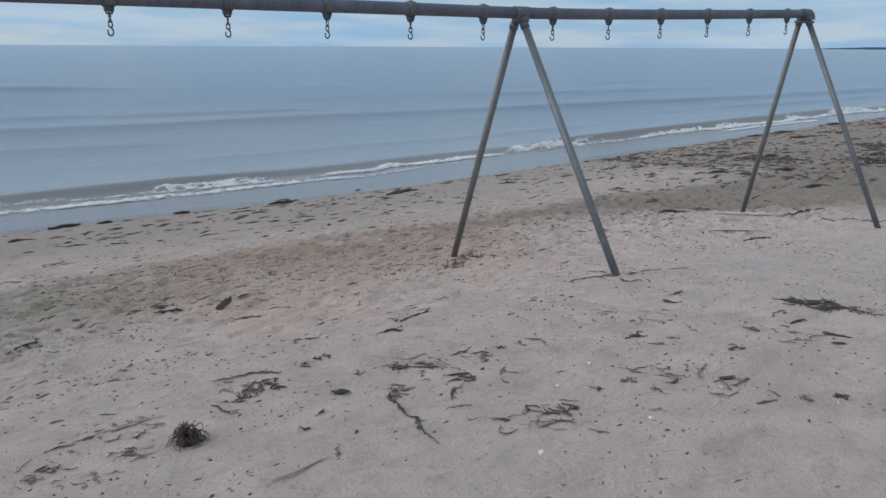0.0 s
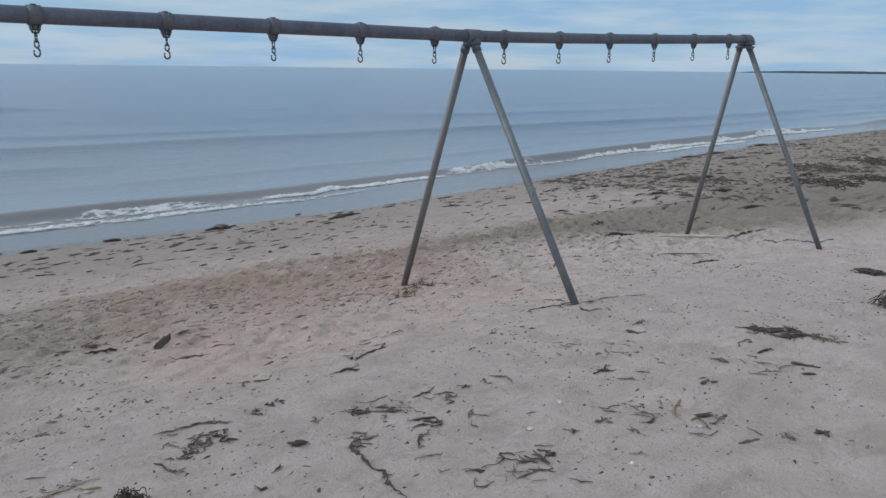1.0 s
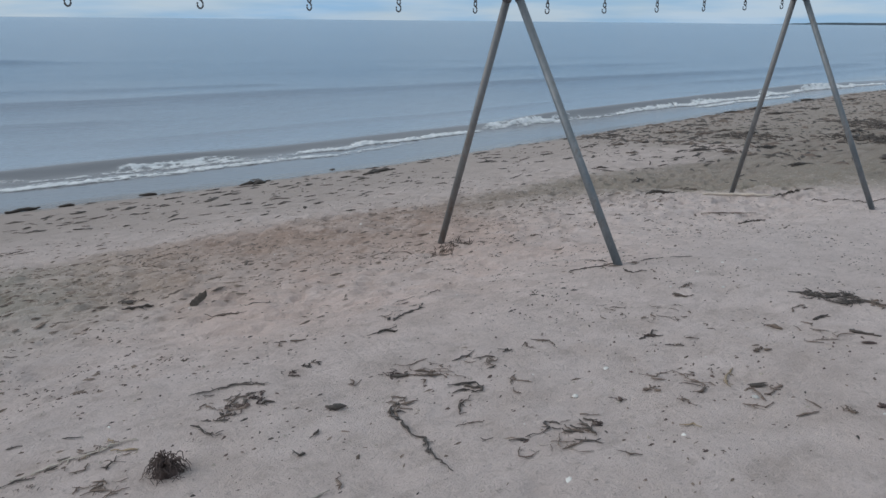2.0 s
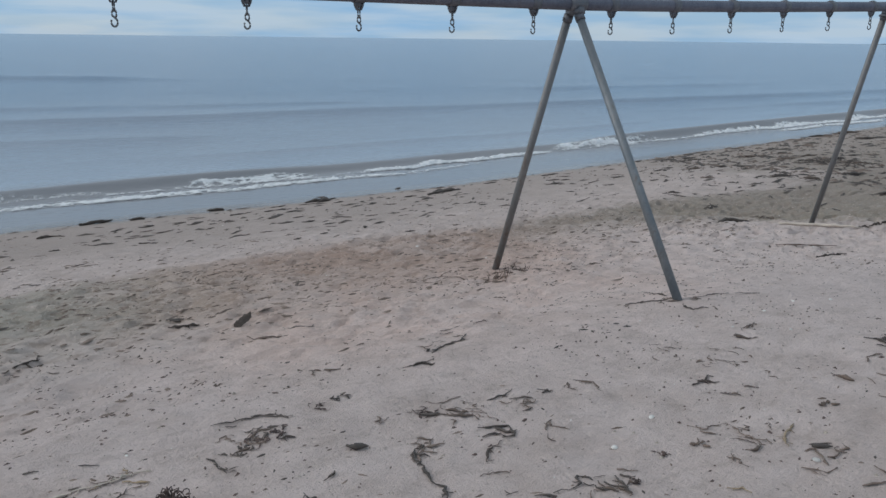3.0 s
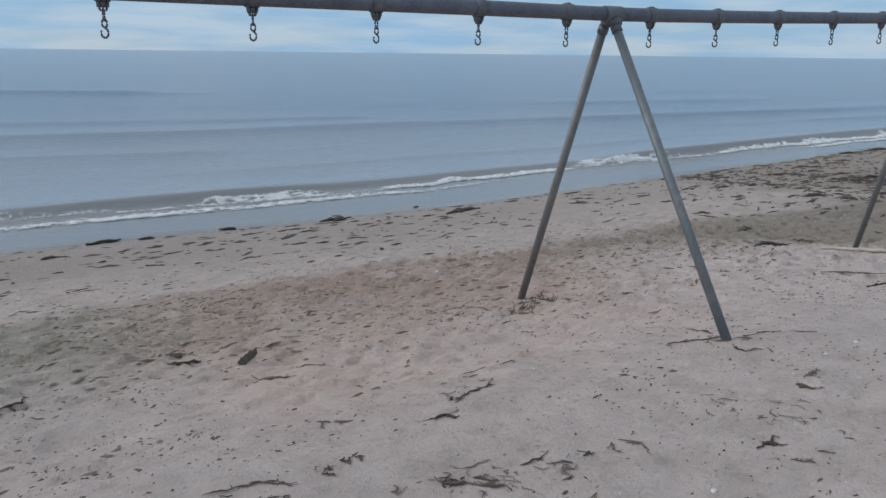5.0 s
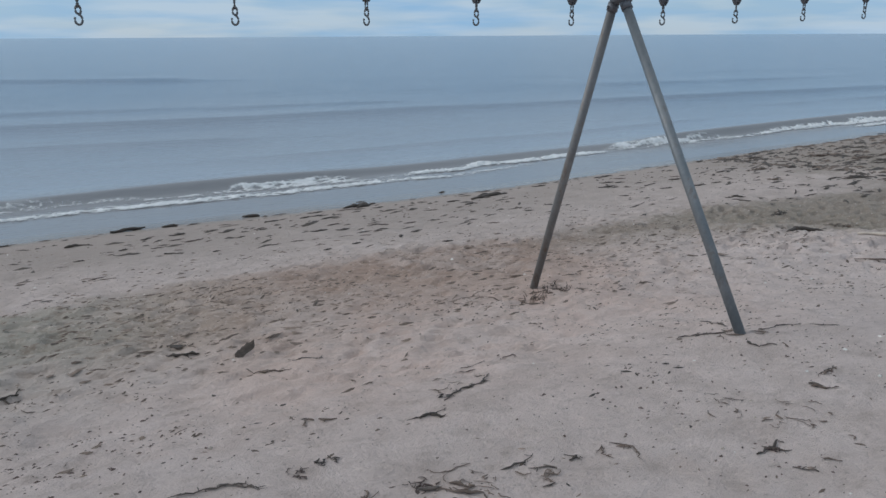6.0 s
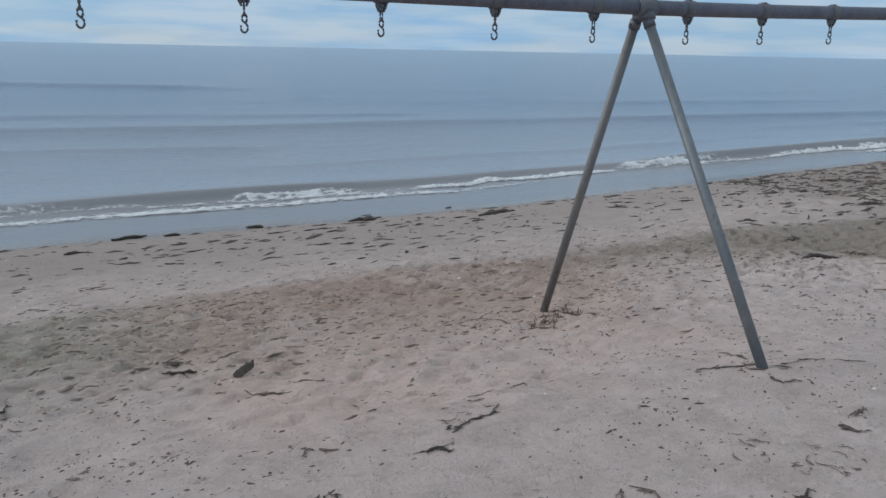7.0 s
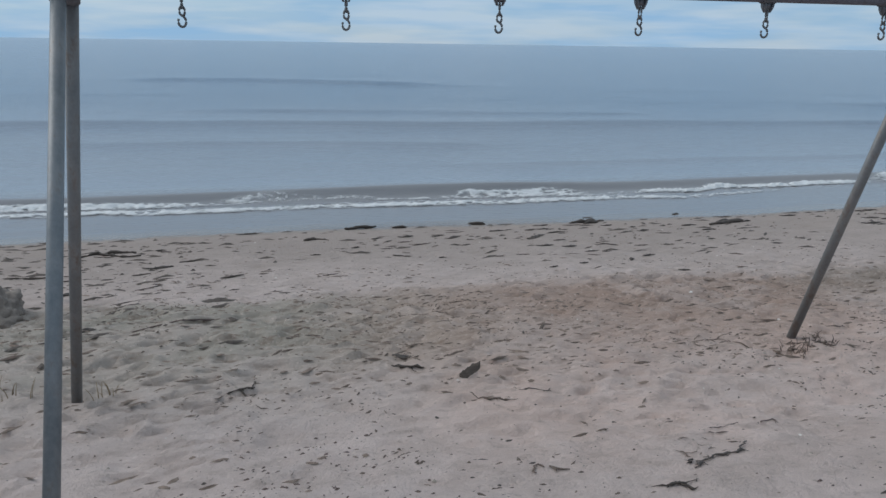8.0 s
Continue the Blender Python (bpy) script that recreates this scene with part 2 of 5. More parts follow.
def sand_material():
    m, n, l, s = material("beach_sand")
    big, mid, fine, grain = tex_noise(n, l, 0.55, 3), tex_noise(n, l, 3.2, 5), tex_noise(n, l, 26, 6, 0.72), tex_noise(n, l, 160, 3, 0.7)
    col = ramp(n, l, mid, [(0.28, (0.575, 0.47, 0.423)), (0.72, (0.775, 0.652, 0.605))])
    col = mix(n, l, grey(n, l, big, 0.35, 0.7), col, mix(n, l, 0.5, col, (0.69, 0.578, 0.535)))
    geo = n.new("ShaderNodeNewGeometry")
    sep = n.new("ShaderNodeSeparateXYZ")
    l.new(geo.outputs["Position"], sep.inputs[0])
    # brown damp trough behind the berm, with a wandering edge
    along = n.new("ShaderNodeMapRange")
    along.inputs["From Min"].default_value, along.inputs["From Max"].default_value = -6.0, 12.0
    l.new(sep.outputs["X"], along.inputs["Value"])
    foot = ramp(n, l, along.outputs["Result"], [(0.0, (0.30,) * 3), (0.19, (0.30,) * 3), (0.36, (0.35,) * 3), (0.48, (0.625,) * 3), (0.56, (0.56,) * 3), (0.61, (0.40,) * 3), (0.69, (0.11,) * 3), (1.0, (0.05,) * 3)])
    foot = math_node(n, l, "SUBTRACT", math_node(n, l, "MULTIPLY", foot, 4.0), 0.5)
    patchy = tex_noise(n, l, 1.1, 5, 0.65)
    wander = math_node(n, l, "ADD", math_node(n, l, "SUBTRACT", sep.outputs["Y"], foot), math_node(n, l, "MULTIPLY", math_node(n, l, "SUBTRACT", mid, 0.5), 0.9))
    near = grey(n, l, wander, -1.0, 1.3)
    beyond = grey(n, l, math_node(n, l, "ADD", sep.outputs["Y"], math_node(n, l, "MULTIPLY", math_node(n, l, "SUBTRACT", patchy, 0.5), 1.8)), 2.95, 3.5)
    beyond = math_node(n, l, "MULTIPLY", beyond, math_node(n, l, "SUBTRACT", 1.0, math_node(n, l, "MULTIPLY", grey(n, l, math_node(n, l, "ADD", along.outputs["Result"], math_node(n, l, "MULTIPLY", math_node(n, l, "SUBTRACT", patchy, 0.5), 0.3)), 0.74, 0.95), 0.8)))
    trough = math_node(n, l, "MULTIPLY", math_node(n, l, "MULTIPLY", near, math_node(n, l, "SUBTRACT", 1.0, beyond)), math_node(n, l, "ADD", 0.55, math_node(n, l, "MULTIPLY", grey(n, l, patchy, 0.35, 0.62), 0.4)))
    damp = ramp(n, l, along.outputs["Result"], [(0.0, (0.39, 0.36, 0.3)), (0.13, (0.405, 0.366, 0.307)), (0.25, (0.395, 0.31, 0.262)), (0.38, (0.385, 0.298, 0.25)), (0.56, (0.30, 0.258, 0.205)), (1.0, (0.26, 0.225, 0.18))])
    trough = math_node(n, l, "MINIMUM", math_node(n, l, "MULTIPLY", trough, math_node(n, l, "ADD", 1.0, math_node(n, l, "MULTIPLY", grey(n, l, along.outputs["Result"], 0.42, 0.52), 0.5))), 0.95)
    col = mix(n, l, trough, col, damp)
    # a rust-tinged stretch where red weed has rotted, from the trough over the berm
    rusty = math_node(n, l, "MULTIPLY", grey(n, l, wander, -2.9, -0.2), math_node(n, l, "SUBTRACT", 1.0, beyond))
    rusty = math_node(n, l, "MULTIPLY", rusty, math_node(n, l, "MULTIPLY", grey(n, l, along.outputs["Result"], 0.13, 0.22), math_node(n, l, "SUBTRACT", 1.0, grey(n, l, along.outputs["Result"], 0.36, 0.47))))
    rusty = math_node(n, l, "MULTIPLY", rusty, math_node(n, l, "ADD", 0.25, math_node(n, l, "MULTIPLY", grey(n, l, patchy, 0.38, 0.6), 0.5)))
    col = mix(n, l, rusty, col, mix(n, l, 1.0, col, (1.1, 0.985, 0.92), "MULTIPLY"))
    # darker brown mottling, stronger in the trough
    mottling = tex_noise(n, l, 9.0, 5, 0.66, stretch=(0.7, 1.3, 1.0))
    col = mix(n, l, math_node(n, l, "MULTIPLY", grey(n, l, mottling, 0.5, 0.68), math_node(n, l, "ADD", 0.24, math_node(n, l, "MULTIPLY", trough, 0.5))), col, (0.27, 0.2, 0.155))
    # dark grains and flecks
    col = mix(n, l, math_node(n, l, "MULTIPLY", grey(n, l, fine, 0.575, 0.71), 0.5), col, (0.225, 0.18, 0.15))
    col = mix(n, l, math_node(n, l, "MULTIPLY", math_node(n, l, "SUBTRACT", 1.0, grey(n, l, fine, 0.3, 0.46)), 0.55), col, (0.84, 0.71, 0.635))
    col = mix(n, l, math_node(n, l, "MULTIPLY", grey(n, l, grain, 0.55, 0.75), 0.35), col, (0.25, 0.21, 0.18))
    # wet by the water
    height = math_node(n, l, "ADD", sep.outputs["Z"], math_node(n, l, "MULTIPLY", math_node(n, l, "SUBTRACT", mid, 0.5), 0.05))
    moist = math_node(n, l, "SUBTRACT", 1.0, grey(n, l, height, 0.12, 0.46))
    col = mix(n, l, math_node(n, l, "MULTIPLY", moist, 0.75), col, (0.36, 0.3, 0.262))
    wet = math_node(n, l, "SUBTRACT", 1.0, grey(n, l, height, 0.035, 0.075))
    col = mix(n, l, wet, col, (0.19, 0.155, 0.13))
    l.new(col, s.inputs["Base Color"])
    rough = n.new("ShaderNodeMapRange")
    rough.inputs["To Min"].default_value, rough.inputs["To Max"].default_value = 0.95, 0.16
    l.new(wet, rough.inputs["Value"])
    l.new(rough.outputs["Result"], s.inputs["Roughness"])
    s.inputs["Specular IOR Level"].default_value = 0.35
    relief = math_node(n, l, "MULTIPLY", math_node(n, l, "ADD", fine, math_node(n, l, "MULTIPLY", grain, 0.3)), math_node(n, l, "SUBTRACT", 1.0, wet))
    bump(n, l, s, relief, 1.0, 0.038)
    return m


def water_material():
    m, n, l, s = material("sea_water")
    geo = n.new("ShaderNodeNewGeometry")
    sep = n.new("ShaderNodeSeparateXYZ")
    l.new(geo.outputs["Position"], sep.inputs[0])
    broad = tex_noise(n, l, 0.12, 4, 0.6, stretch=(0.35, 1.0, 1.0))
    cloudy = tex_noise(n, l, 0.7, 4, 0.6, stretch=(0.4, 1.0, 1.0))
    bend = math_node(n, l, "MULTIPLY", math_node(n, l, "MAXIMUM", math_node(n, l, "SUBTRACT", sep.outputs["X"], 3.5), 0.0), 0.09)
    out = math_node(n, l, "SUBTRACT", math_node(n, l, "SUBTRACT", sep.outputs["Y"], bend), 7.45)
    out = math_node(n, l, "ADD", out, math_node(n, l, "MULTIPLY", math_node(n, l, "SUBTRACT", cloudy, 0.5), 1.6))
    # paler towards the shore: silt, with some reflected sky put into the colour
    silt_sheen = math_node(n, l, "SUBTRACT", 1.0, grey(n, l, math_node(n, l, "ADD", out, math_node(n, l, "ADD", math_node(n, l, "MULTIPLY", broad, 12.0), math_node(n, l, "MULTIPLY", bend, 7.0))), 6.0, 38.0))
    inshore = math_node(n, l, "SUBTRACT", 1.0, grey(n, l, out, 2.4, 4.0))
    deep = mix(n, l, broad, (0.085, 0.138, 0.212), (0.118, 0.175, 0.248))
    col = mix(n, l, silt_sheen, deep, (0.262, 0.293, 0.332))
    # a greyer, darker base colour close to the water's edge
    col = mix(n, l, inshore, col, (0.222, 0.224, 0.232))
    l.new(col, s.inputs["Base Color"])
    s.inputs["Roughness"].default_value = 0.16
    s.inputs["IOR"].default_value = 1.33
    ripple = math_node(n, l, "ADD", tex_noise(n, l, 2.2, 5, 0.65, stretch=(0.35, 1.0, 1.0)), math_node(n, l, "MULTIPLY", tex_noise(n, l, 9.0, 3, 0.6, stretch=(0.45, 1.0, 1.0)), 0.4))
    ripple = math_node(n, l, "MULTIPLY", ripple, math_node(n, l, "ADD", 0.25, math_node(n, l, "MULTIPLY", grey(n, l, out, 1.0, 9.0), 0.75)))
    bump(n, l, s, ripple, 0.7, 0.1)
    return m


def foam_material():
    """White froth that thins out to clear water by its cover."""
    m, n, l, s = material("sea_foam")
    bubbles, clots = tex_noise(n, l, 34, 5, 0.7, stretch=(0.6, 1, 1)), tex_noise(n, l, 9, 4, 0.6, stretch=(0.5, 1, 1))
    l.new(ramp(n, l, clots, [(0.3, (0.6, 0.62, 0.63)), (0.65, (0.82, 0.83, 0.83))]), s.inputs["Base Color"])
    s.inputs["Roughness"].default_value = 0.8
    cover = n.new("ShaderNodeAttribute")
    cover.attribute_name = "cover"
    torn = math_node(n, l, "ADD", cover.outputs["Fac"], math_node(n, l, "MULTIPLY", math_node(n, l, "SUBTRACT", bubbles, 0.5), 0.7))
    l.new(math_node(n, l, "MULTIPLY", grey(n, l, torn, 0.25, 0.75), 0.95), s.inputs["Alpha"])
    bump(n, l, s, bubbles, 0.7, 0.03)
    return m


def plain(name, c1, c2, scale=30.0, rough=0.9, relief=0.3, metal=0.0, distance=0.004, stretch=None):
    m, n, l, s = material(name)
    a, b = tex_noise(n, l, scale, 5, 0.65, stretch=stretch), tex_noise(n, l, scale * 0.18, 3)
    col = ramp(n, l, a, [(0.3, c1), (0.7, c2)])
    info = n.new("ShaderNodeObjectInfo")
    tone = n.new("ShaderNodeMapRange")
    tone.inputs["To Min"].default_value, tone.inputs["To Max"].default_value = 0.75, 1.25
    l.new(info.outputs["Random"], tone.inputs["Value"])
    col = mix(n, l, 1.0, col, mix(n, l, grey(n, l, b, 0.3, 0.7), (0.85, 0.85, 0.85), (1.1, 1.08, 1.05)), "MULTIPLY")
    col = mix(n, l, 1.0, col, tone.outputs["Result"], "MULTIPLY")
    l.new(col, s.inputs["Base Color"])
    s.inputs["Roughness"].default_value, s.inputs["Metallic"].default_value = rough, metal
    bump(n, l, s, a, relief, distance)
    return m


def steel_material(name, c1, c2, rust, amount):
    """Weathered galvanised pipe: spangle, grime and rust freckles."""
    m, n, l, s = material(name)
    spangle, blotch, streak = tex_noise(n, l, 60, 3), tex_noise(n, l, 9, 5, 0.7, stretch=(1, 1, 0.3)), tex_noise(n, l, 30, 6, 0.75, stretch=(1, 1, 0.4))
    col = mix(n, l, grey(n, l, blotch, 0.3, 0.7), c1, c2)
    col = mix(n, l, math_node(n, l, "MULTIPLY", spangle, 0.35), col, (0.33, 0.36, 0.38))
    rusty = math_node(n, l, "MULTIPLY", grey(n, l, math_node(n, l, "ADD", math_node(n, l, "MULTIPLY", streak, 0.6), math_node(n, l, "MULTIPLY", blotch, 0.4)), 0.62 - amount, 0.78 - amount), 0.85)
    col = mix(n, l, rusty, col, rust)
    l.new(col, s.inputs["Base Color"])
    s.inputs["Metallic"].default_value = 0.35
    s.inputs["Roughness"].default_value = 0.55
    bump(n, l, s, streak, 0.25, 0.003)
    return m


SAND = sand_material()
WATER = water_material()
FOAM = foam_material()
PIPE = steel_material("galvanised_pipe", (0.105, 0.124, 0.138), (0.205, 0.213, 0.217), (0.15, 0.12, 0.1), 0.1)
# browner tone for the legs on the sea side
PIPE_BROWN = steel_material("brownish_pipe", (0.118, 0.118, 0.118), (0.19, 0.183, 0.175), (0.15, 0.11, 0.085), 0.12)
RAIL = steel_material("weathered_rail", (0.054, 0.06, 0.096), (0.108, 0.11, 0.15), (0.105, 0.082, 0.085), 0.06)
FITTING = steel_material("cast_fitting", (0.066, 0.069, 0.084), (0.12, 0.122, 0.138), (0.095, 0.072, 0.063), 0.06)
HOOK = steel_material("dark_hook_steel", (0.05, 0.052, 0.056), (0.11, 0.11, 0.115), (0.09, 0.055, 0.04), 0.05)
KELP = plain("dry_seaweed", (0.042, 0.035, 0.031), (0.115, 0.092, 0.078), 40, 0.75)
WEED_BROWN = plain("brown_weed", (0.088, 0.063, 0.05), (0.205, 0.154, 0.124), 40, 0.8)
BARK = plain("wet_bark", (0.034, 0.027, 0.023), (0.1, 0.077, 0.062), 35, 0.8, stretch=(1, 4, 4))
DRIFT = plain("bleached_driftwood", (0.36, 0.31, 0.26), (0.6, 0.52, 0.45), 30, 0.85, stretch=(1, 6, 6))
STALK = plain("dead_grass", (0.2, 0.145, 0.09), (0.36, 0.28, 0.19), 40, 0.85)
SHELL = plain("bleached_shell", (0.55, 0.52, 0.48), (0.75, 0.73, 0.7), 60, 0.6)
LAND = plain("far_woods", (0.035, 0.058, 0.075), (0.06, 0.088, 0.11), 0.02, 0.95)


# ---- the ground ----
def graded(lo, hi, start, stop, fine, grow=1.16):
    """Even steps between start and stop, growing steps out to lo and hi."""
    inner = list(np.arange(start, stop, fine))
    low, d = [start], fine
    while low[-1] > lo:
        d *= grow
        low.append(max(lo, low[-1] - d))
    high, d = [stop], fine
    while high[-1] < hi:
        d *= grow
        high.append(min(hi, high[-1] + d))
    return np.array(low[:0:-1] + inner + high)


def grid_sheet(name, xs, ys, height, mat):
    gx, gy = np.meshgrid(xs, ys)
    verts = np.stack([gx.ravel(), gy.ravel(), height(gx.ravel(), gy.ravel())], 1)
    w = len(xs)
    i = (np.arange(len(ys) - 1)[:, None] * w + np.arange(w - 1)[None]).ravel()
    faces = np.stack([i, i + 1, i + 1 + w, i + w], 1)
    me = bpy.data.meshes.new(name)
    me.vertices.add(len(verts))
    me.vertices.foreach_set("co", verts.astype(np.float32).ravel())
    me.loops.add(faces.size)
    me.loops.foreach_set("vertex_index", faces.astype(np.int32).ravel())
    me.polygons.add(len(faces))
    me.polygons.foreach_set("loop_start", np.arange(0, faces.size, 4, dtype=np.int32))
    me.polygons.foreach_set("use_smooth", np.ones(len(faces), dtype=bool))
    me.update(calc_edges=True)
    me.validate()
    me.materials.append(mat)
    return new(name, me)


ground = grid_sheet("ground", graded(-4000, 4000, -6.0, 6.5, 0.025, 1.06), graded(-4000, 400, -3.4, 4.6, 0.025, 1.06), ground_z, SAND)
tagged(ground, "pale grey-beige beach sand, trampled, sloping to the water", "beach sand", kind="structure")


# ---- the sea ----
def breaker(x):
    return 9.95 + (shore(x) - 7.45) * 0.75 + 0.5 * (lattice(x, x * 0, 4.5, 12) - 0.5)


# swells: way out from the breaker, height, breadth, seed
SWELLS = ((0.0, 0.22, 0.44, 31), (3.6, 0.04, 0.6, 36), (7.2, 0.07, 0.9, 32), (12.5, 0.13, 1.2, 33), (17.0, 0.06, 1.2, 37), (26.0, 0.09, 1.9, 34), (40.0, 0.16, 2.4, 35))


def sea_z(x, y):
    x, y = np.asarray(x, float), np.asarray(y, float)
    near = step(7.6, 9.5, y - (shore(x) - 7.45) * 0.8)
    z = near * 0.025 * (lattice(x * 0.35, y, 0.9, 21) - 0.5) * (1 - step(40, 120, y))
    for k, (off, amp, wide, seed) in enumerate(SWELLS):
        crest = breaker(x) + off * (1 - 0.012 * np.clip(x, -5, 30)) + (0.1 + 0.14 * k) * (lattice(x, x * 0, 5.0 + 2 * k, seed) - 0.5) * 2
        d = y - crest
        lift = 0.12 + 0.88 * step(0.3, 0.62, lattice(x, x * 0, 6.0 + 1.6 * k, seed + 9))
        if k == 0:
            lift = 0.45 + 0.55 * lift
        z = z + amp * lift * np.exp(-np.where(d < 0, (d / (wide * 0.55)) ** 2, (d / (wide * 1.8)) ** 2))
    return z


sea = grid_sheet("water", graded(-4300, 4300, -12, 24, 0.12, 1.06), graded(6.0, 4300, 6.5, 24.0, 0.045, 1.022), sea_z, WATER)
tagged(sea, "calm grey-blue sea with low swells and one small breaker", "sea water", kind="structure")


def foam_sheet(name, x0, x1, near, far, thickness, seed, fine=0.022):
    """Torn, lacy foam that lies on the water between two distances from the breaker; its cover is kept for the material."""
    xs, ds = np.arange(x0, x1, fine * 1.6), np.arange(near, far, fine)
    gx, gd = np.meshgrid(xs, ds)
    warp = 0.16 * (lattice(gx, gd, 0.33, seed + 4) - 0.5)
    lace = 1 - 3.0 * np.abs(lattice(gx * 0.5 + warp, gd + warp, 0.17, seed) - 0.5)
    lace = np.maximum(lace, 0.95 - 3.0 * np.abs(lattice(gx * 0.55, gd - warp, 0.08, seed + 1) - 0.5))
    cover = thickness(gx, gd + 0.22 * (lattice(gx, gx * 0, 0.7, seed + 6) - 0.5)) * (0.35 + 0.75 * lace + 0.35 * (lattice(gx, gd, 0.05, seed + 2) - 0.5))
    gy = breaker(gx) + gd
    z = sea_z(gx, gy) + 0.004 + 0.05 * np.clip(cover - 0.3, 0, 1) * (0.4 + lattice(gx * 0.7, gd, 0.07, seed + 8))
    z = np.maximum(z, base_z(gx, gy) + 0.004)
    keep = cover > 0.14
    cell = keep[:-1, :-1] | keep[1:, :-1] | keep[:-1, 1:] | keep[1:, 1:]
    w = len(xs)
    i = (np.arange(len(ds) - 1)[:, None] * w + np.arange(w - 1)[None])[cell]
    quads = np.stack([i, i + 1, i + 1 + w, i + w], 1)
    used, back = np.unique(quads, return_inverse=True)
    co = np.stack([gx.ravel(), gy.ravel(), z.ravel()], 1)[used]
    ob = sheet(name, co.tolist(), back.reshape(quads.shape).tolist(), FOAM)
    ob.data.attributes.new("cover", "FLOAT", "POINT").data.foreach_set("value", cover.ravel()[used].astype(np.float32))
    return ob


def roller(x, d):
    """Thick foam tumbling at the wave's foot, with torn stretches on its face."""
    gate = 0.5 + 0.75 * step(0.25, 0.55, lattice(x, x * 0, 3.1, 54))
    face = step(0.5, 0.72, lattice(x, x * 0, 2.3, 59)) * np.exp(-((d + 0.2) / 0.14) ** 2)
    return gate * np.exp(-((d + 0.42) / 0.15) ** 2) + 0.75 * face


def wash(x, d):
    """Thin lace that the last wave left in front."""
    gate = 0.35 + 0.65 * step(0.3, 0.6, lattice(x, x * 0, 4.0, 63))
    return gate * (0.6 * step(-1.2, -1.05, d) * (1 - step(-1.0, -0.75, d)) + 0.48 * step(-1.1, -0.9, d) * (1 - step(-0.7, -0.45, d)))


tagged(foam_sheet("sea_foam", -14, 34, -0.95, 0.25, roller, 51), "white broken foam of a small breaking wave", "sea foam", kind="stuff")
tagged(foam_sheet("sea_foam", -14, 24, -1.45, -0.4, wash, 57), "thin lacy foam left on the shallow wash", "sea foam", kind="stuff")


# ---- the swing frame ----
def tube(bm, a, b, r1, r2=None, sides=20, caps=True):
    a, b = Vector(a), Vector(b)
    r2 = r1 if r2 is None else r2
    axis = (b - a).normalized()
    turn = axis.to_track_quat("Z", "Y").to_matrix()
    rings = []
    for p, r in ((a, r1), (b, r2)):
        rings.append([bm.verts.new(p + turn @ Vector((r * math.cos(k * math.tau / sides), r * math.sin(k * math.tau / sides), 0))) for k in range(sides)])
    for k in range(sides):
        bm.faces.new((rings[0][k], rings[0][(k + 1) % sides], rings[1][(k + 1) % sides], rings[1][k]))
    if caps:
        bm.faces.new(rings[0][::-1])
        bm.faces.new(rings[1])


def sweep(bm, points, radii, sides=8, flat=1.0):
    """A closed tube along a bent line; radii: one for all, or one a point."""
    pts = [Vector(p) for p in points]
    radii = [radii] * len(pts) if isinstance(radii, (int, float)) else radii
    rings = []
    for k, p in enumerate(pts):
        way = (pts[min(k + 1, len(pts) - 1)] - pts[max(k - 1, 0)]).normalized()
        side = way.cross(Vector((0, 0, 1)))
        side = side.normalized() if side.length > 1e-4 else Vector((1, 0, 0))
        up = side.cross(way)
        rings.append([bm.verts.new(p + radii[k] * (side * math.cos(j * math.tau / sides) + up * flat * math.sin(j * math.tau / sides))) for j in range(sides)])
    for r, q in zip(rings, rings[1:]):
        for j in range(sides):
            bm.faces.new((r[j], r[(j + 1) % sides], q[(j + 1) % sides], q[j]))
    bm.faces.new(rings[0][::-1])
    bm.faces.new(rings[-1])


def box(bm, lo, hi, bevel=0.0):
    made = bmesh.ops.create_cube(bm, size=1.0)
    for v in made["verts"]:
        v.co = Vector([(lo[k] + hi[k]) / 2 + v.co[k] * (hi[k] - lo[k]) for k in range(3)])
    if bevel:
        edges = list({e for v in made["verts"] for e in v.link_edges})
        bmesh.ops.bevel(bm, geom=edges, offset=bevel, segments=2, affect="EDGES")


RAIL_R, LEG_R = 0.0465, 0.0305
RAIL_END = 4.28


def rail_z(x):
    """The rail runs level over the first bay and climbs a little over the second."""
    return 2.878 + 0.11 * max(0.0, x / RAIL_END) ** 1.3


swing_frame = tagged(new("swing_frame"), "grey steel swing frame without swings, its leg pairs standing in sand", "swing frame")

for a, b in ((-RAIL_END - 0.1, 0.0), (0.0, RAIL_END)):
    bm = bmesh.new()
    n = 8
    for k in range(n):
        xa, xb = a + (b - a) * k / n, a + (b - a) * (k + 1) / n
        tube(bm, (xa, 0, rail_z(xa)), (xb, 0, rail_z(xb)), RAIL_R, caps=k in (0, n - 1))
    bmesh.ops.remove_doubles(bm, verts=bm.verts, dist=0.0005)
    part("top_rail", bm, RAIL, swing_frame, "dull dark blue-grey steel pipe rail")


def leg(top, foot):
    """A pipe leg that goes on into the sand."""
    top, foot = Vector(top), Vector(foot)
    way = (foot - top).normalized()
    bm = bmesh.new()
    tube(bm, top, foot + way * 0.25, LEG_R, sides=24)
    seaward = foot.y > 0
    part("leg", bm, PIPE_BROWN if seaward else PIPE, swing_frame, "brownish galvanised pipe leg" if seaward else "blue-grey galvanised pipe leg")


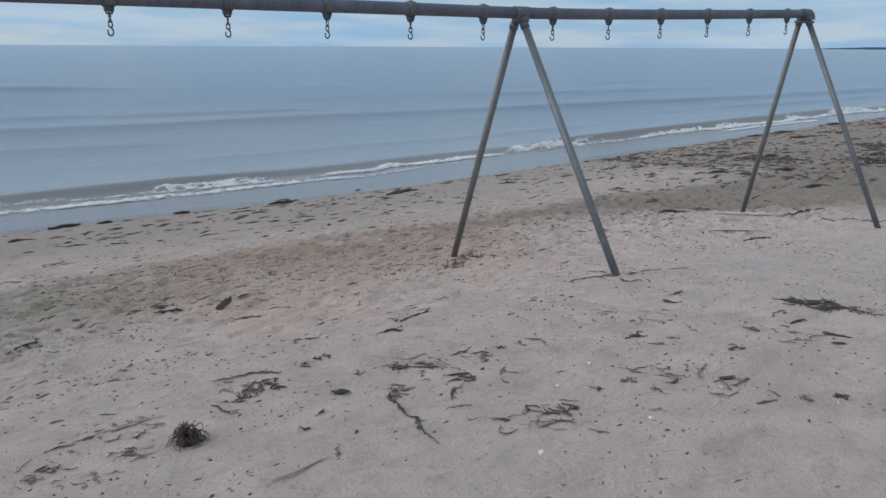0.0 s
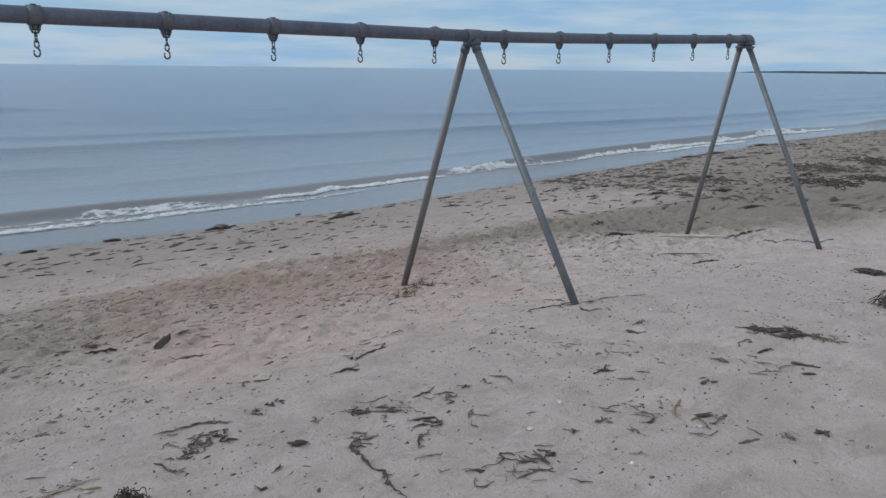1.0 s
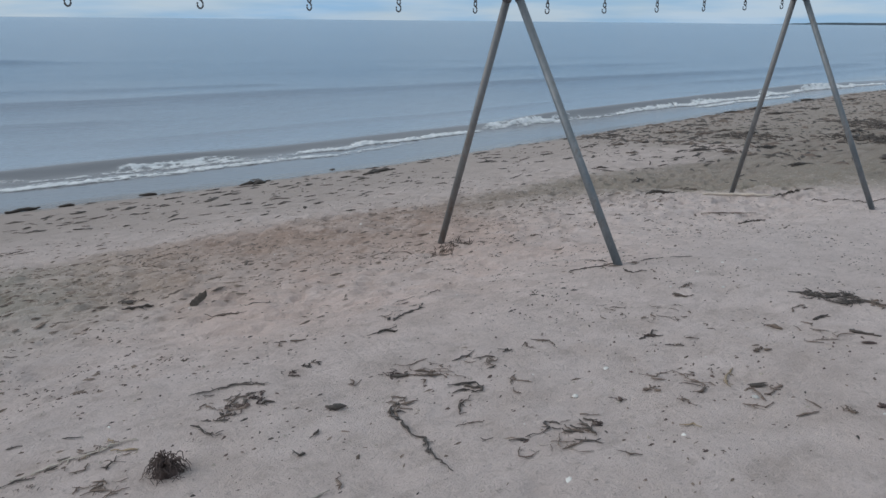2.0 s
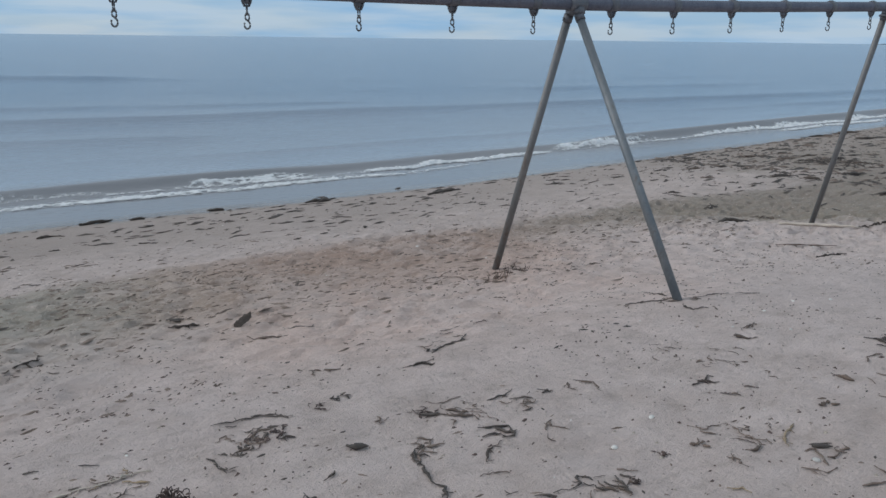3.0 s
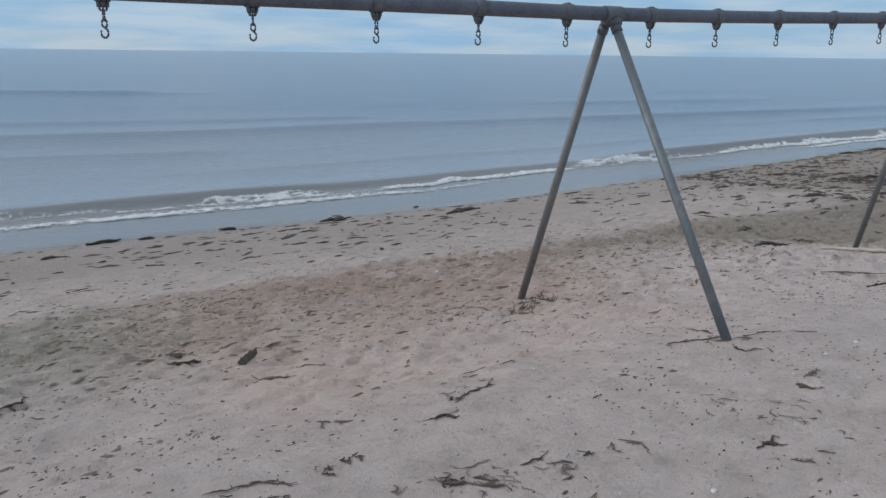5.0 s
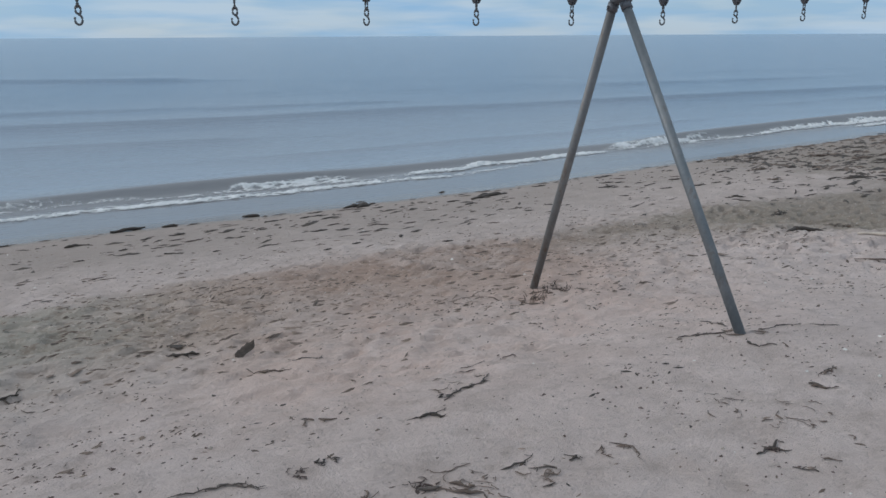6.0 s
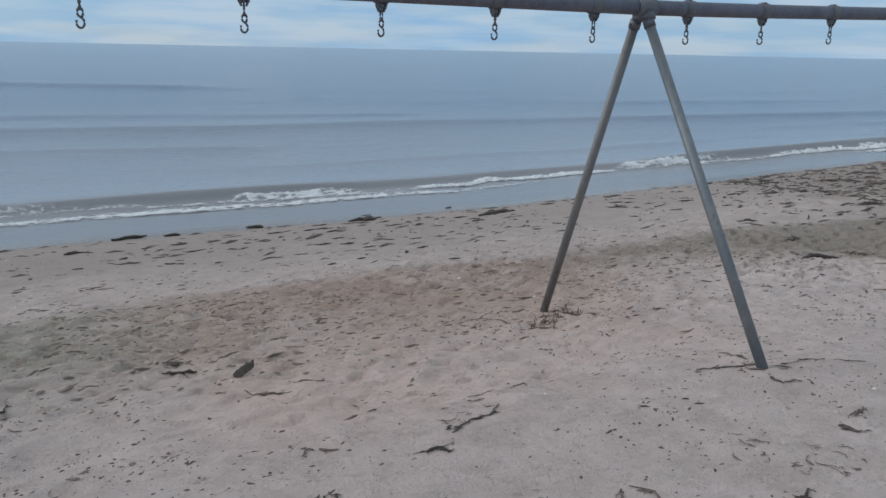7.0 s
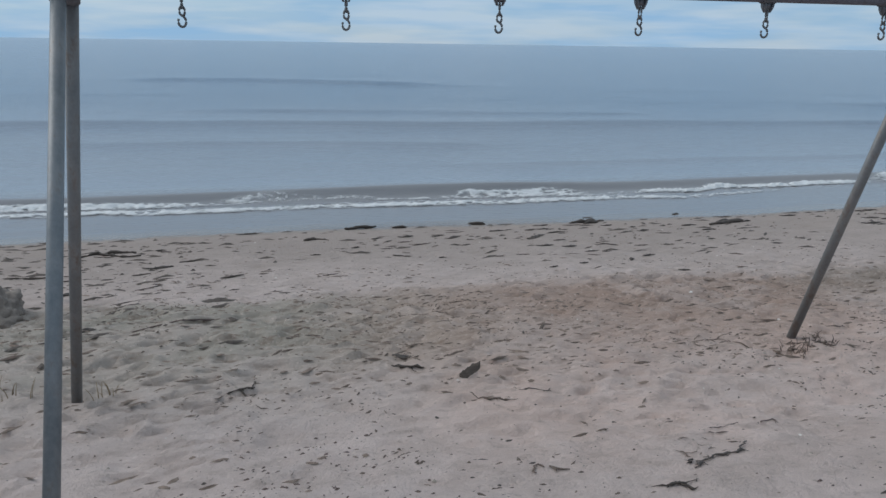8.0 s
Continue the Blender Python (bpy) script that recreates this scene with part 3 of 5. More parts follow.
def joint(x, lean, feet, end=0):
    """The casting over the rail with two sockets, where a pair of legs meets it."""
    z = rail_z(x)
    bm = bmesh.new()
    tube(bm, (x - 0.075, 0, z), (x + 0.075, 0, z), RAIL_R + 0.007, sides=24)
    box(bm, (x - 0.036, -0.078, z - 0.085), (x + 0.036, 0.085, z - 0.02), 0.014)
    if end:
        bend = [(x + end * (0.05 + 0.062 * math.sin(a)), 0.0, z - 0.062 + 0.062 * math.cos(a)) for a in (radians(10 * k) for k in range(10))]
        sweep(bm, bend, [RAIL_R + 0.008] * 10, 18)
        box(bm, (x - 0.08, -0.075, z - 0.1), (x + 0.09, 0.08, z - 0.076), 0.006)
    casting = part("joint_casting", bm, FITTING, swing_frame, "dark cast joint clamping the rail")
    for foot in feet:
        side = 1 if foot[1] > 0 else -1
        top = Vector((x + (0.015 if end > 0 else 0.0 if side > 0 else -0.03 if end else -0.004), 0.06 if side > 0 else -0.022, z - 0.045))
        way = (Vector(foot) - top).normalized()
        leg(top + way * 0.036, foot)
        bm = bmesh.new()
        tube(bm, top + way * 0.032, top + way * 0.085, LEG_R + 0.006, sides=24)
        part("leg_socket", bm, FITTING, casting)
        bm = bmesh.new()
        spot = top + way * 0.06
        tube(bm, spot - Vector((0.045, 0, 0)), spot + Vector((0.045, 0, 0)), 0.009, sides=6)
        part("bolt", bm, HOOK, casting, smooth=False)


def foot_at(x, y):
    return (x, y, gz(x, y))


joint(-RAIL_END - 0.1, -1, (foot_at(-4.76, 0.885), foot_at(-4.4, -1.05)), -1)
joint(0.0, 0, (foot_at(-0.01, 0.875), foot_at(0.02, -1.165)))
joint(RAIL_END, 1, (foot_at(4.76, 0.835), foot_at(4.71, -0.93)), 1)


def hanger(x, turn):
    """Clamp on the rail, swivel housing, one chain link and an open S hook."""
    z = rail_z(x)
    bm = bmesh.new()
    tube(bm, (x - 0.034, 0, z), (x + 0.034, 0, z), RAIL_R + 0.007, sides=20)
    box(bm, (x - 0.016, -0.018, z + RAIL_R), (x + 0.016, 0.018, z + RAIL_R + 0.012), 0.004)
    clamp = part("hanger_clamp", bm, FITTING, swing_frame, "dark steel swing hanger clamp")
    bm = bmesh.new()
    # two cheeks that narrow downwards round a block, with a pin through them
    for s in (-1, 1):
        rows = []
        for h, half, off in ((-RAIL_R + 0.004, 0.02, 0.024), (-0.066, 0.019, 0.022), (-0.084, 0.014, 0.016), (-0.096, 0.007, 0.012)):
            rows.append([bm.verts.new((x + s * (off + d), w * half, z + h)) for d, w in ((-0.004, -1), (0.004, -1), (0.004, 1), (-0.004, 1))])
        for r, q in zip(rows, rows[1:]):
            for j in range(4):
                bm.faces.new((r[j], r[(j + 1) % 4], q[(j + 1) % 4], q[j]))
        bm.faces.new(rows[0][::-1])
        bm.faces.new(rows[-1])
    box(bm, (x - 0.019, -0.013, z - 0.08), (x + 0.019, 0.013, z - RAIL_R + 0.004), 0.004)
    tube(bm, (x - 0.028, 0, z - 0.072), (x + 0.028, 0, z - 0.072), 0.006, sides=8)
    part("swivel_housing", bm, FITTING, clamp)
    bm = bmesh.new()
    ring = [(x + -0.0135 * math.sin(k * math.tau / 16) * math.sin(turn), 0.0135 * math.sin(k * math.tau / 16) * math.cos(turn), z - 0.112 + 0.027 * math.cos(k * math.tau / 16)) for k in range(17)]
    sweep(bm, ring, 0.0052, 8)
    part("chain_link", bm, HOOK, clamp)
    bm = bmesh.new()
    line = []
    for k in range(25):
        u = k / 24
        if u < 0.5:
            a = radians(-60 + 300 * u * 2)
            px, pz = 0.0115 * math.cos(a), 0.0205 * math.sin(a)
            line.append((-px, pz - 0.152))
        else:
            a = radians(120 + 270 * (u - 0.5) * 2)
            line.append((0.0165 * math.cos(a) + 0.002, 0.0225 * math.sin(a) - 0.195))
    c, s = math.cos(turn), math.sin(turn)
    sweep(bm, [(x - p * c, -p * s, z + q) for p, q in line], 0.0054, 8)
    part("s_hook", bm, HOOK, clamp, "dark open S-shaped hook")


for k, x in enumerate((-3.93, -3.22, -2.5, -1.785, -1.09, -0.395, 0.365, 1.055, 1.775, 2.5, 3.21, 3.92)):
    hanger(x, (0.25, 0.1, -0.2, 0.05, -0.3, -0.1, -0.45, -0.75, -0.4, -0.2, -0.7, -0.5)[k])


# ---- what the sea has left on the sand ----
WEED_DARK = plain("dark_red_weed", (0.05, 0.034, 0.03), (0.13, 0.09, 0.078), 40, 0.8)
CRUMB = plain("weed_crumbs", (0.14, 0.105, 0.085), (0.29, 0.225, 0.185), 40, 0.85)

def resample(points, pitch, rng, jitter):
    """A wandering line of even steps through the given ground places."""
    out = []
    for (xa, ya), (xb, yb) in zip(points, points[1:]):
        n = max(2, int(math.hypot(xb - xa, yb - ya) / pitch))
        for k in range(n):
            u = k / n
            out.append((xa + (xb - xa) * u + rng.uniform(-jitter, jitter), ya + (yb - ya) * u + rng.uniform(-jitter, jitter)))
    return out + [points[-1]]


def add_strand(bm, points, radius, rng, jitter=0.006, sides=6, lift=0.35, flat=0.75, lumpy=0.5, pitch=0.02, rigid=False):
    """A tube along the sand, thin and thick by turns and here and there half buried; a rigid one spans the hollows."""
    line = resample(points, pitch, rng, jitter)
    pts, radii = [], []
    n = len(line)
    xs, ys = np.array([p[0] for p in line]), np.array([p[1] for p in line])
    heights = np.array([gz(x, y) for x, y in line])
    if rigid:
        chord = np.linspace(heights[0], heights[-1], n)
        heights = chord + 0.5 * max(0.0, float((heights - chord).max()))
    wave = [0.0] * n if rigid else [float(v) - 0.5 for v in lattice(xs, ys, 0.055, 95)]
    for k, (x, y) in enumerate(line):
        taper = 0.35 + 0.65 * math.sin(math.pi * (0.12 + 0.8 * k / max(1, n - 1)))
        r = radius * taper * (1 + rng.uniform(-lumpy, lumpy)) * (1 + 1.1 * wave[k])
        pts.append((x, y, float(heights[k]) + 0.004 + r * lift + rng.uniform(0, radius * 0.5) + radius * 1.6 * min(0.0, wave[k] + 0.12)))
        radii.append(r)
    sweep(bm, pts, radii, sides, flat)


def centre(points):
    return sum(p[0] for p in points) / len(points), sum(p[1] for p in points) / len(points)


def thing(name, bm, mat, x, y, label, category, group="", kind=""):
    """One loose thing whose origin lies on the sand below it."""
    z = gz(x, y)
    bmesh.ops.translate(bm, verts=bm.verts, vec=(-x, -y, -z))
    ob = part(name, bm, mat)
    ob.location = (x, y, z)
    return tagged(ob, label, category, group, kind)


def strand(name, lines, radius, mat, label, category, seed, **more):
    """A wandering strand with ragged side hairs; further lines are parts of their own."""
    rng = random.Random(seed)
    thin = radius < 0.02
    if thin:
        more.setdefault("jitter", 0.009)
    else:
        more.setdefault("lumpy", 0.25)
        more.setdefault("pitch", 0.06)
    main = None
    for line in lines:
        bm = bmesh.new()
        add_strand(bm, line, radius * (0.72 if thin else 0.9), rng, **more)
        for (xa, ya), (xb, yb) in zip(line, line[1:]):
            for k in range(int(math.hypot(xb - xa, yb - ya) * 22) if thin else 0):
                u, a, d = rng.random(), rng.uniform(0, math.tau), rng.uniform(0.01, 0.045)
                px, py = xa + (xb - xa) * u, ya + (yb - ya) * u
                add_strand(bm, [(px, py), (px + math.cos(a) * d, py + math.sin(a) * d)], radius * 0.36, rng, sides=5, pitch=0.012)
        if main is None:
            x, y = centre(line)
            main = thing(name, bm, mat, x, y, label, category)
        else:
            bmesh.ops.translate(bm, verts=bm.verts, vec=-main.location)
            part("shoot", bm, mat, main)
    return main


def tufts(bm, x, y, spread, count, rng, radius, reach):
    """Short curling bits thrown round a place."""
    for k in range(count):
        a, d = rng.uniform(0, math.tau), spread * rng.random() ** 0.7
        px, py = x + math.cos(a) * d, y + math.sin(a) * d
        b = rng.uniform(0, math.tau)
        q = rng.uniform(0.4, 1.0) * reach
        add_strand(bm, [(px, py), (px + math.cos(b) * q * 0.5, py + math.sin(b) * q * 0.5), (px + math.cos(b + rng.uniform(-1, 1)) * q, py + math.sin(b + rng.uniform(-1, 1)) * q)], radius * rng.uniform(0.5, 1.2), rng, sides=5)


strand("seaweed_strand", [[(-2.52, -2.02), (-2.58, -2.03), (-2.62, -2.08), (-2.65, -2.28), (-2.65, -2.37), (-2.71, -2.47), (-2.72, -2.56), (-2.73, -2.65)], [(-2.6, -2.06), (-2.55, -2.1)]], 0.0075, KELP, "long thin black seaweed strand winding over pale sand", "seaweed", 1)
def bark_slab(x, y, turn, seed):
    """A curled flat piece of bark with a ragged rim, half dug in at one end."""
    bm = bmesh.new()
    rows, c, s, z = [], math.cos(turn), math.sin(turn), gz(x, y)
    for layer in (0.0, 0.012):
        grid = []
        for i in range(13):
            u = i / 12 - 0.5
            half = 0.022 * math.sqrt(max(0.01, 1 - (u / 0.52) ** 2)) * (1 + 0.5 * noise.noise(Vector((u * 11, seed, 0))))
            line = []
            for j in range(6):
                v = j / 5 - 0.5
                px, py = u * 0.13, v * 2 * half + 0.012 * math.sin(u * 5)
                curl = 0.006 * (v * 2) ** 2 + 0.065 * u + 0.045 * v + layer * (1 - (2 * v) ** 4) + 0.014 * noise.noise(Vector((u * 7, v * 9, seed)))
                line.append(bm.verts.new((x + px * c - py * s, y + px * s + py * c, z + 0.036 + curl)))
            grid.append(line)
        rows.append(grid)
    low, top = rows
    for i in range(12):
        for j in range(5):
            bm.faces.new((low[i][j], low[i][j + 1], low[i + 1][j + 1], low[i + 1][j]))
            bm.faces.new((top[i][j], top[i + 1][j], top[i + 1][j + 1], top[i][j + 1]))
        for j in (0, 5):
            bm.faces.new((low[i][j], low[i + 1][j], top[i + 1][j], top[i][j]))
    for i in (0, 12):
        for j in range(5):
            bm.faces.new((low[i][j], low[i][j + 1], top[i][j + 1], top[i][j]))
    bmesh.ops.recalc_face_normals(bm, faces=bm.faces)
    return thing("bark_slab", bm, BARK, x, y, "dark curled slab of wet bark in a sand hollow", "driftwood")


bark_slab(-2.45, 0.57, -0.05, 2)
strand("driftwood_stick", [[(-2.87, 0.95), (-2.79, 0.86), (-2.68, 0.85)]], 0.012, BARK, "short dark stick with a forked end", "driftwood", 3)
strand("twig", [[(-2.5, 0.29), (-2.43, 0.17), (-2.28, 0.14)]], 0.009, WEED_BROWN, "thin brown twig lying on sand", "twig", 4)
strand("twig", [[(-2.54, -0.87), (-2.5, -0.8), (-2.48, -0.84)], [(-2.46, -0.84), (-2.38, -0.89)]], 0.009, WEED_BROWN, "small hooked dark twig on smooth sand", "twig", 5)
strand("seaweed_scrap", [[(-2.82, -1.87), (-2.78, -1.9), (-2.73, -1.9)]], 0.017, KELP, "dark leathery scrap of seaweed", "seaweed", 6)
strand("twig", [[(-1.11, -2.22), (-1.01, -2.22), (-0.93, -2.19)], [(-1.01, -2.22), (-0.96, -2.28)]], 0.006, BARK, "small Y-shaped dark twig", "twig", 15)
strand("twig", [[(-1.74, -1.81), (-1.71, -1.87)], [(-1.76, -1.86), (-1.7, -1.84)]], 0.008, BARK, "crossed dark twig bits", "twig", 17)
strand("seaweed_strand", [[(-0.21, -0.91), (-0.09, -0.98), (0.07, -1.06)], [(-0.15, -0.99), (0.0, -1.02)]], 0.0065, KELP, "dark seaweed caught at a steel leg", "seaweed", 19)
strand("seaweed_strand", [[(-0.07, -1.29), (-0.08, -1.38), (0.01, -1.39)]], 0.008, KELP, "short curled weed by a steel leg", "seaweed", 20)
strand("seaweed_strand", [[(0.24, -0.67), (0.2, -0.92)]], 0.006, KELP, "flat dark weed behind a steel leg", "seaweed", 21)
strand("seaweed_strand", [[(-1.84, -0.98), (-1.7, -0.91), (-1.6, -0.91), (-1.47, -0.79)], [(-1.88, -1.05), (-1.8, -0.98)]], 0.0075, KELP, "thin black seaweed strand on the berm crest", "seaweed", 22)
strand("seaweed_strand", [[(0.236, -1.13), (0.457, -1.094), (0.557, -1.169)], [(0.561, -1.219), (0.602, -1.297), (0.646, -1.36)]], 0.005, KELP, "broken thin line of dark weed beside a steel leg", "seaweed", 240)
strand("seaweed_strand", [[(-1.517, -0.557), (-1.433, -0.55), (-1.318, -0.496)], [(-1.509, -0.589), (-1.443, -0.606)], [(-1.227, -0.533), (-1.13, -0.501), (-1.15, -0.561)]], 0.0045, WEED_DARK, "small reddish weed bits above a black strand", "seaweed", 241)
strand("twig", [[(-2.136, -1.155), (-2.057, -1.179), (-1.934, -1.154)], [(-2.023, -1.156), (-1.99, -1.219), (-1.966, -1.211)], [(-1.89, -0.998), (-1.835, -0.944)]], 0.0065, BARK, "thin dark twig with a forked end on the berm slope", "twig", 242)
strand("seaweed_strand", [[(-0.64, 0.964), (-0.511, 1.016), (-0.458, 0.916)]], 0.005, WEED_DARK, "reddish weed shred on trampled sand", "seaweed", 243)
strand("seaweed_strand", [[(-2.239, 0.273), (-2.149, 0.253), (-2.092, 0.217)], [(-2.109, 0.217), (-2.045, 0.268)]], 0.005, KELP, "thin dark weed strand lying before the berm", "seaweed", 244)
strand("twig", [[(-3.89, 0.65), (-3.81, 0.69), (-3.73, 0.71)], [(-3.77, 0.7), (-3.74, 0.71), (-3.73, 0.81)], [(-3.81, 0.69), (-3.72, 0.57)]], 0.007, BARK, "knobbly dark branching twig", "twig", 24)
strand("seaweed_strand", [[(-3.216, -1.31), (-3.123, -1.32), (-3.021, -1.335), (-2.957, -1.358), (-2.906, -1.455)], [(-2.991, -1.353), (-2.93, -1.41), (-2.911, -1.454)], [(-3.167, -1.347), (-3.119, -1.361)]], 0.0065, KELP, "dark ribbon of seaweed with a thick end among scattered bits", "seaweed", 200)
strand("seaweed_strand", [[(-3.126, -1.54), (-3.057, -1.488), (-3.021, -1.526)], [(-3.236, -1.653), (-3.189, -1.631), (-3.149, -1.632)], [(-3.25, -1.485), (-3.196, -1.441), (-3.195, -1.531)], [(-3.11, -1.516), (-3.074, -1.584)]], 0.006, WEED_BROWN, "crumpled brown seaweed bits beside a dark ribbon", "seaweed", 201)
strand("twig", [[(-3.028, -1.621), (-2.955, -1.654)]], 0.007, BARK, "short straight black twig by crumpled weed", "twig", 202)
strand("twig", [[(-3.322, -1.623), (-3.316, -1.736), (-3.301, -1.797)], [(-3.316, -1.736), (-3.289, -1.777)]], 0.006, BARK, "thin forked dark twig pointing down the sand", "twig", 203)
strand("twig", [[(-3.008, -2.068), (-2.982, -2.059), (-2.946, -2.033)]], 0.006, BARK, "small slanting dark twig on smooth sand", "twig", 204)
strand("seaweed_strand", [[(-3.114, -2.127), (-3.118, -2.173), (-3.086, -2.179)]], 0.005, KELP, "tiny hooked black weed bit", "seaweed", 205)
strand("dry_stem", [[(-4.008, -1.596), (-3.918, -1.585), (-3.824, -1.573), (-3.731, -1.585), (-3.67, -1.555)], [(-3.687, -1.572), (-3.613, -1.554), (-3.54, -1.568)]], 0.007, DRIFT, "long bleached dry stem in a drift of weed", "driftwood", 206)
strand("dry_stem", [[(-3.775, -1.609), (-3.701, -1.57)], [(-3.651, -1.603), (-3.567, -1.682)], [(-3.621, -1.557), (-3.627, -1.465)]], 0.0055, STALK, "pale forked dry stem in a drift of weed", "driftwood", 207)
strand("twig", [[(-3.71, -1.769), (-3.684, -1.727), (-3.66, -1.686)]], 0.006, BARK, "dark twig standing aslant in a weed drift", "twig", 208)
strand("seaweed_strand", [[(-4.059, -1.608), (-3.997, -1.614), (-3.935, -1.628)], [(-3.908, -1.611), (-3.847, -1.592)], [(-3.835, -1.551), (-3.785, -1.586)], [(-3.984, -1.253), (-3.917, -1.296)], [(-3.755, -1.365), (-3.7, -1.381)]], 0.006, KELP, "black weed shreds under bleached stems", "seaweed", 209)
strand("twig", [[(-2.591, -1.694), (-2.571, -1.711), (-2.516, -1.688)], [(-2.555, -1.65), (-2.574, -1.709)]], 0.006, WEED_BROWN, "small Y-shaped brown weed twig", "twig", 210)
strand("seaweed_scrap", [[(-2.394, -1.724), (-2.359, -1.77), (-2.304, -1.777)]], 0.009, KELP, "flat dark scrap of weed near a weed tangle", "seaweed", 211)
strand("seaweed_strand", [[(-2.308, -1.785), (-2.26, -1.868), (-2.178, -1.901), (-2.197, -1.946)], [(-2.248, -1.687), (-2.112, -1.677)], [(-2.257, -1.768), (-2.207, -1.852)]], 0.007, WEED_BROWN, "brown tangled seaweed strand with a looped end", "seaweed", 212)
strand("seaweed_strand", [[(-2.24, -2.005), (-2.173, -2.04), (-2.121, -2.067), (-2.159, -2.164), (-2.214, -2.146)], [(-2.265, -2.079), (-2.197, -2.096)], [(-2.18, -2.05), (-2.154, -2.125)]], 0.0075, KELP, "dark looped seaweed strand beside a tangle", "seaweed", 213)
strand("twig", [[(-2.39, -2.277), (-2.332, -2.207), (-2.235, -2.169)]], 0.006, BARK, "thin bent dark twig below a weed loop", "twig", 214)
strand("seaweed_strand", [[(-2.024, -1.789), (-1.903, -1.777), (-1.855, -1.75)], [(-1.929, -1.841), (-1.846, -1.89)], [(-1.97, -1.982), (-1.914, -1.982)]], 0.006, KELP, "slim dark weed strand with a raised end", "seaweed", 215)
strand("seaweed_strand", [[(-1.612, -1.858), (-1.549, -1.827), (-1.612, -1.889), (-1.595, -1.941)], [(-1.515, -1.832), (-1.472, -1.909), (-1.508, -2.017)], [(-1.521, -1.867), (-1.484, -1.922)]], 0.0055, WEED_BROWN, "arched brown seaweed strand", "seaweed", 216)
strand("seaweed_strand", [[(-2.035, -2.21), (-1.948, -2.146), (-1.989, -2.202), (-1.943, -2.244)], [(-2.041, -2.242), (-2.064, -2.273), (-2.051, -2.308)]], 0.0045, WEED_BROWN, "thin zigzag of brown weed", "seaweed", 217)
strand("seaweed_strand", [[(-2.498, -2.546), (-2.447, -2.554)], [(-2.424, -2.617), (-2.363, -2.661)], [(-2.346, -2.641), (-2.289, -2.648), (-2.232, -2.649), (-2.188, -2.587), (-2.175, -2.658)]], 0.006, KELP, "thin dark weed blades leading to a bundle", "seaweed", 218)
strand("seaweed_strand", [[(-2.194, -2.686), (-2.173, -2.743)], [(-2.149, -2.698), (-2.113, -2.76), (-2.119, -2.807)], [(-2.072, -2.68), (-2.094, -2.75)], [(-2.053, -2.681), (-2.0, -2.711)], [(-2.215, -2.787), (-2.193, -2.839), (-2.14, -2.846)]], 0.0065, KELP, "bundle of dark eelgrass blades on pale sand", "seaweed", 219)
strand("seaweed_strand", [[(-2.317, -2.8), (-2.26, -2.815), (-2.203, -2.816)], [(-2.424, -2.683), (-2.461, -2.726), (-2.448, -2.753), (-2.379, -2.745)]], 0.0055, WEED_BROWN, "slack brown weed strands below a dark bundle", "seaweed", 220)
strand("seaweed_strand", [[(-1.496, -2.525), (-1.471, -2.595), (-1.381, -2.573), (-1.298, -2.586), (-1.332, -2.651), (-1.367, -2.724), (-1.371, -2.773), (-1.325, -2.805)], [(-1.507, -2.605), (-1.463, -2.657)], [(-1.497, -2.83), (-1.459, -2.854), (-1.395, -2.818)]], 0.006, WEED_BROWN, "wavy brown weed strand half sunk in sand", "seaweed", 221)
strand("seaweed_strand", [[(-1.609, -2.814), (-1.584, -2.844), (-1.606, -2.922)], [(-1.568, -2.814), (-1.611, -2.856)]], 0.0045, WEED_BROWN, "fine brown weed threads on smooth sand", "seaweed", 222)
strand("dry_stem", [[(-1.09, -2.773), (-1.227, -2.823), (-1.326, -2.906)]], 0.006, STALK, "pale dry stem standing out of sand", "twig", 223)
strand("twig", [[(-1.205, -2.917), (-1.139, -2.979)]], 0.0055, KELP, "thin straight dark weed blade", "twig", 224)
strand("twig", [[(-2.497, -2.375), (-2.396, -2.384), (-2.385, -2.422)]], 0.004, WEED_BROWN, "very thin bent brown stem", "twig", 225)
strand("twig", [[(-2.02, -2.637), (-1.943, -2.686)]], 0.004, WEED_BROWN, "very thin straight brown stem", "twig", 226)
strand("seaweed_scrap", [[(-1.787, -2.969), (-1.758, -3.009), (-1.761, -3.049)]], 0.007, STALK, "olive-green flat weed blade on sand", "seaweed", 227)
strand("twig", [[(-2.16, -2.981), (-2.127, -3.04)]], 0.0045, WEED_BROWN, "thin slanting brown stem on pale sand", "twig", 228)
strand("twig", [[(-0.233, -1.858), (-0.016, -1.793)]], 0.005, BARK, "thin slanting dark twig on the berm", "twig", 229)
strand("seaweed_scrap", [[(-0.327, -1.872), (-0.298, -1.966)]], 0.007, KELP, "narrow flat weed scrap on the berm", "seaweed", 230)
strand("twig", [[(-0.442, -2.549), (-0.447, -2.633)], [(-0.463, -2.612), (-0.42, -2.62)]], 0.007, BARK, "short dark twig with a thick end", "twig", 231)
strand("seaweed_scrap", [[(-1.076, -2.371), (-1.054, -2.414), (-1.035, -2.457)]], 0.006, KELP, "thin curved dark weed blade", "seaweed", 232)
strand("seaweed_scrap", [[(-0.944, -2.408), (-0.9, -2.457)]], 0.006, WEED_BROWN, "short flat brown weed blade", "seaweed", 233)
strand("seaweed_strand", [[(-3.76, -1.87), (-3.8, -1.9), (-3.75, -1.96), (-3.8, -2.0)]], 0.007, WEED_BROWN, "small squiggle of brown weed", "seaweed", 26)
strand("twig", [[(-3.06, -2.38), (-3.11, -2.47)]], 0.006, WEED_BROWN, "tiny dark stick on smooth sand", "twig", 27)
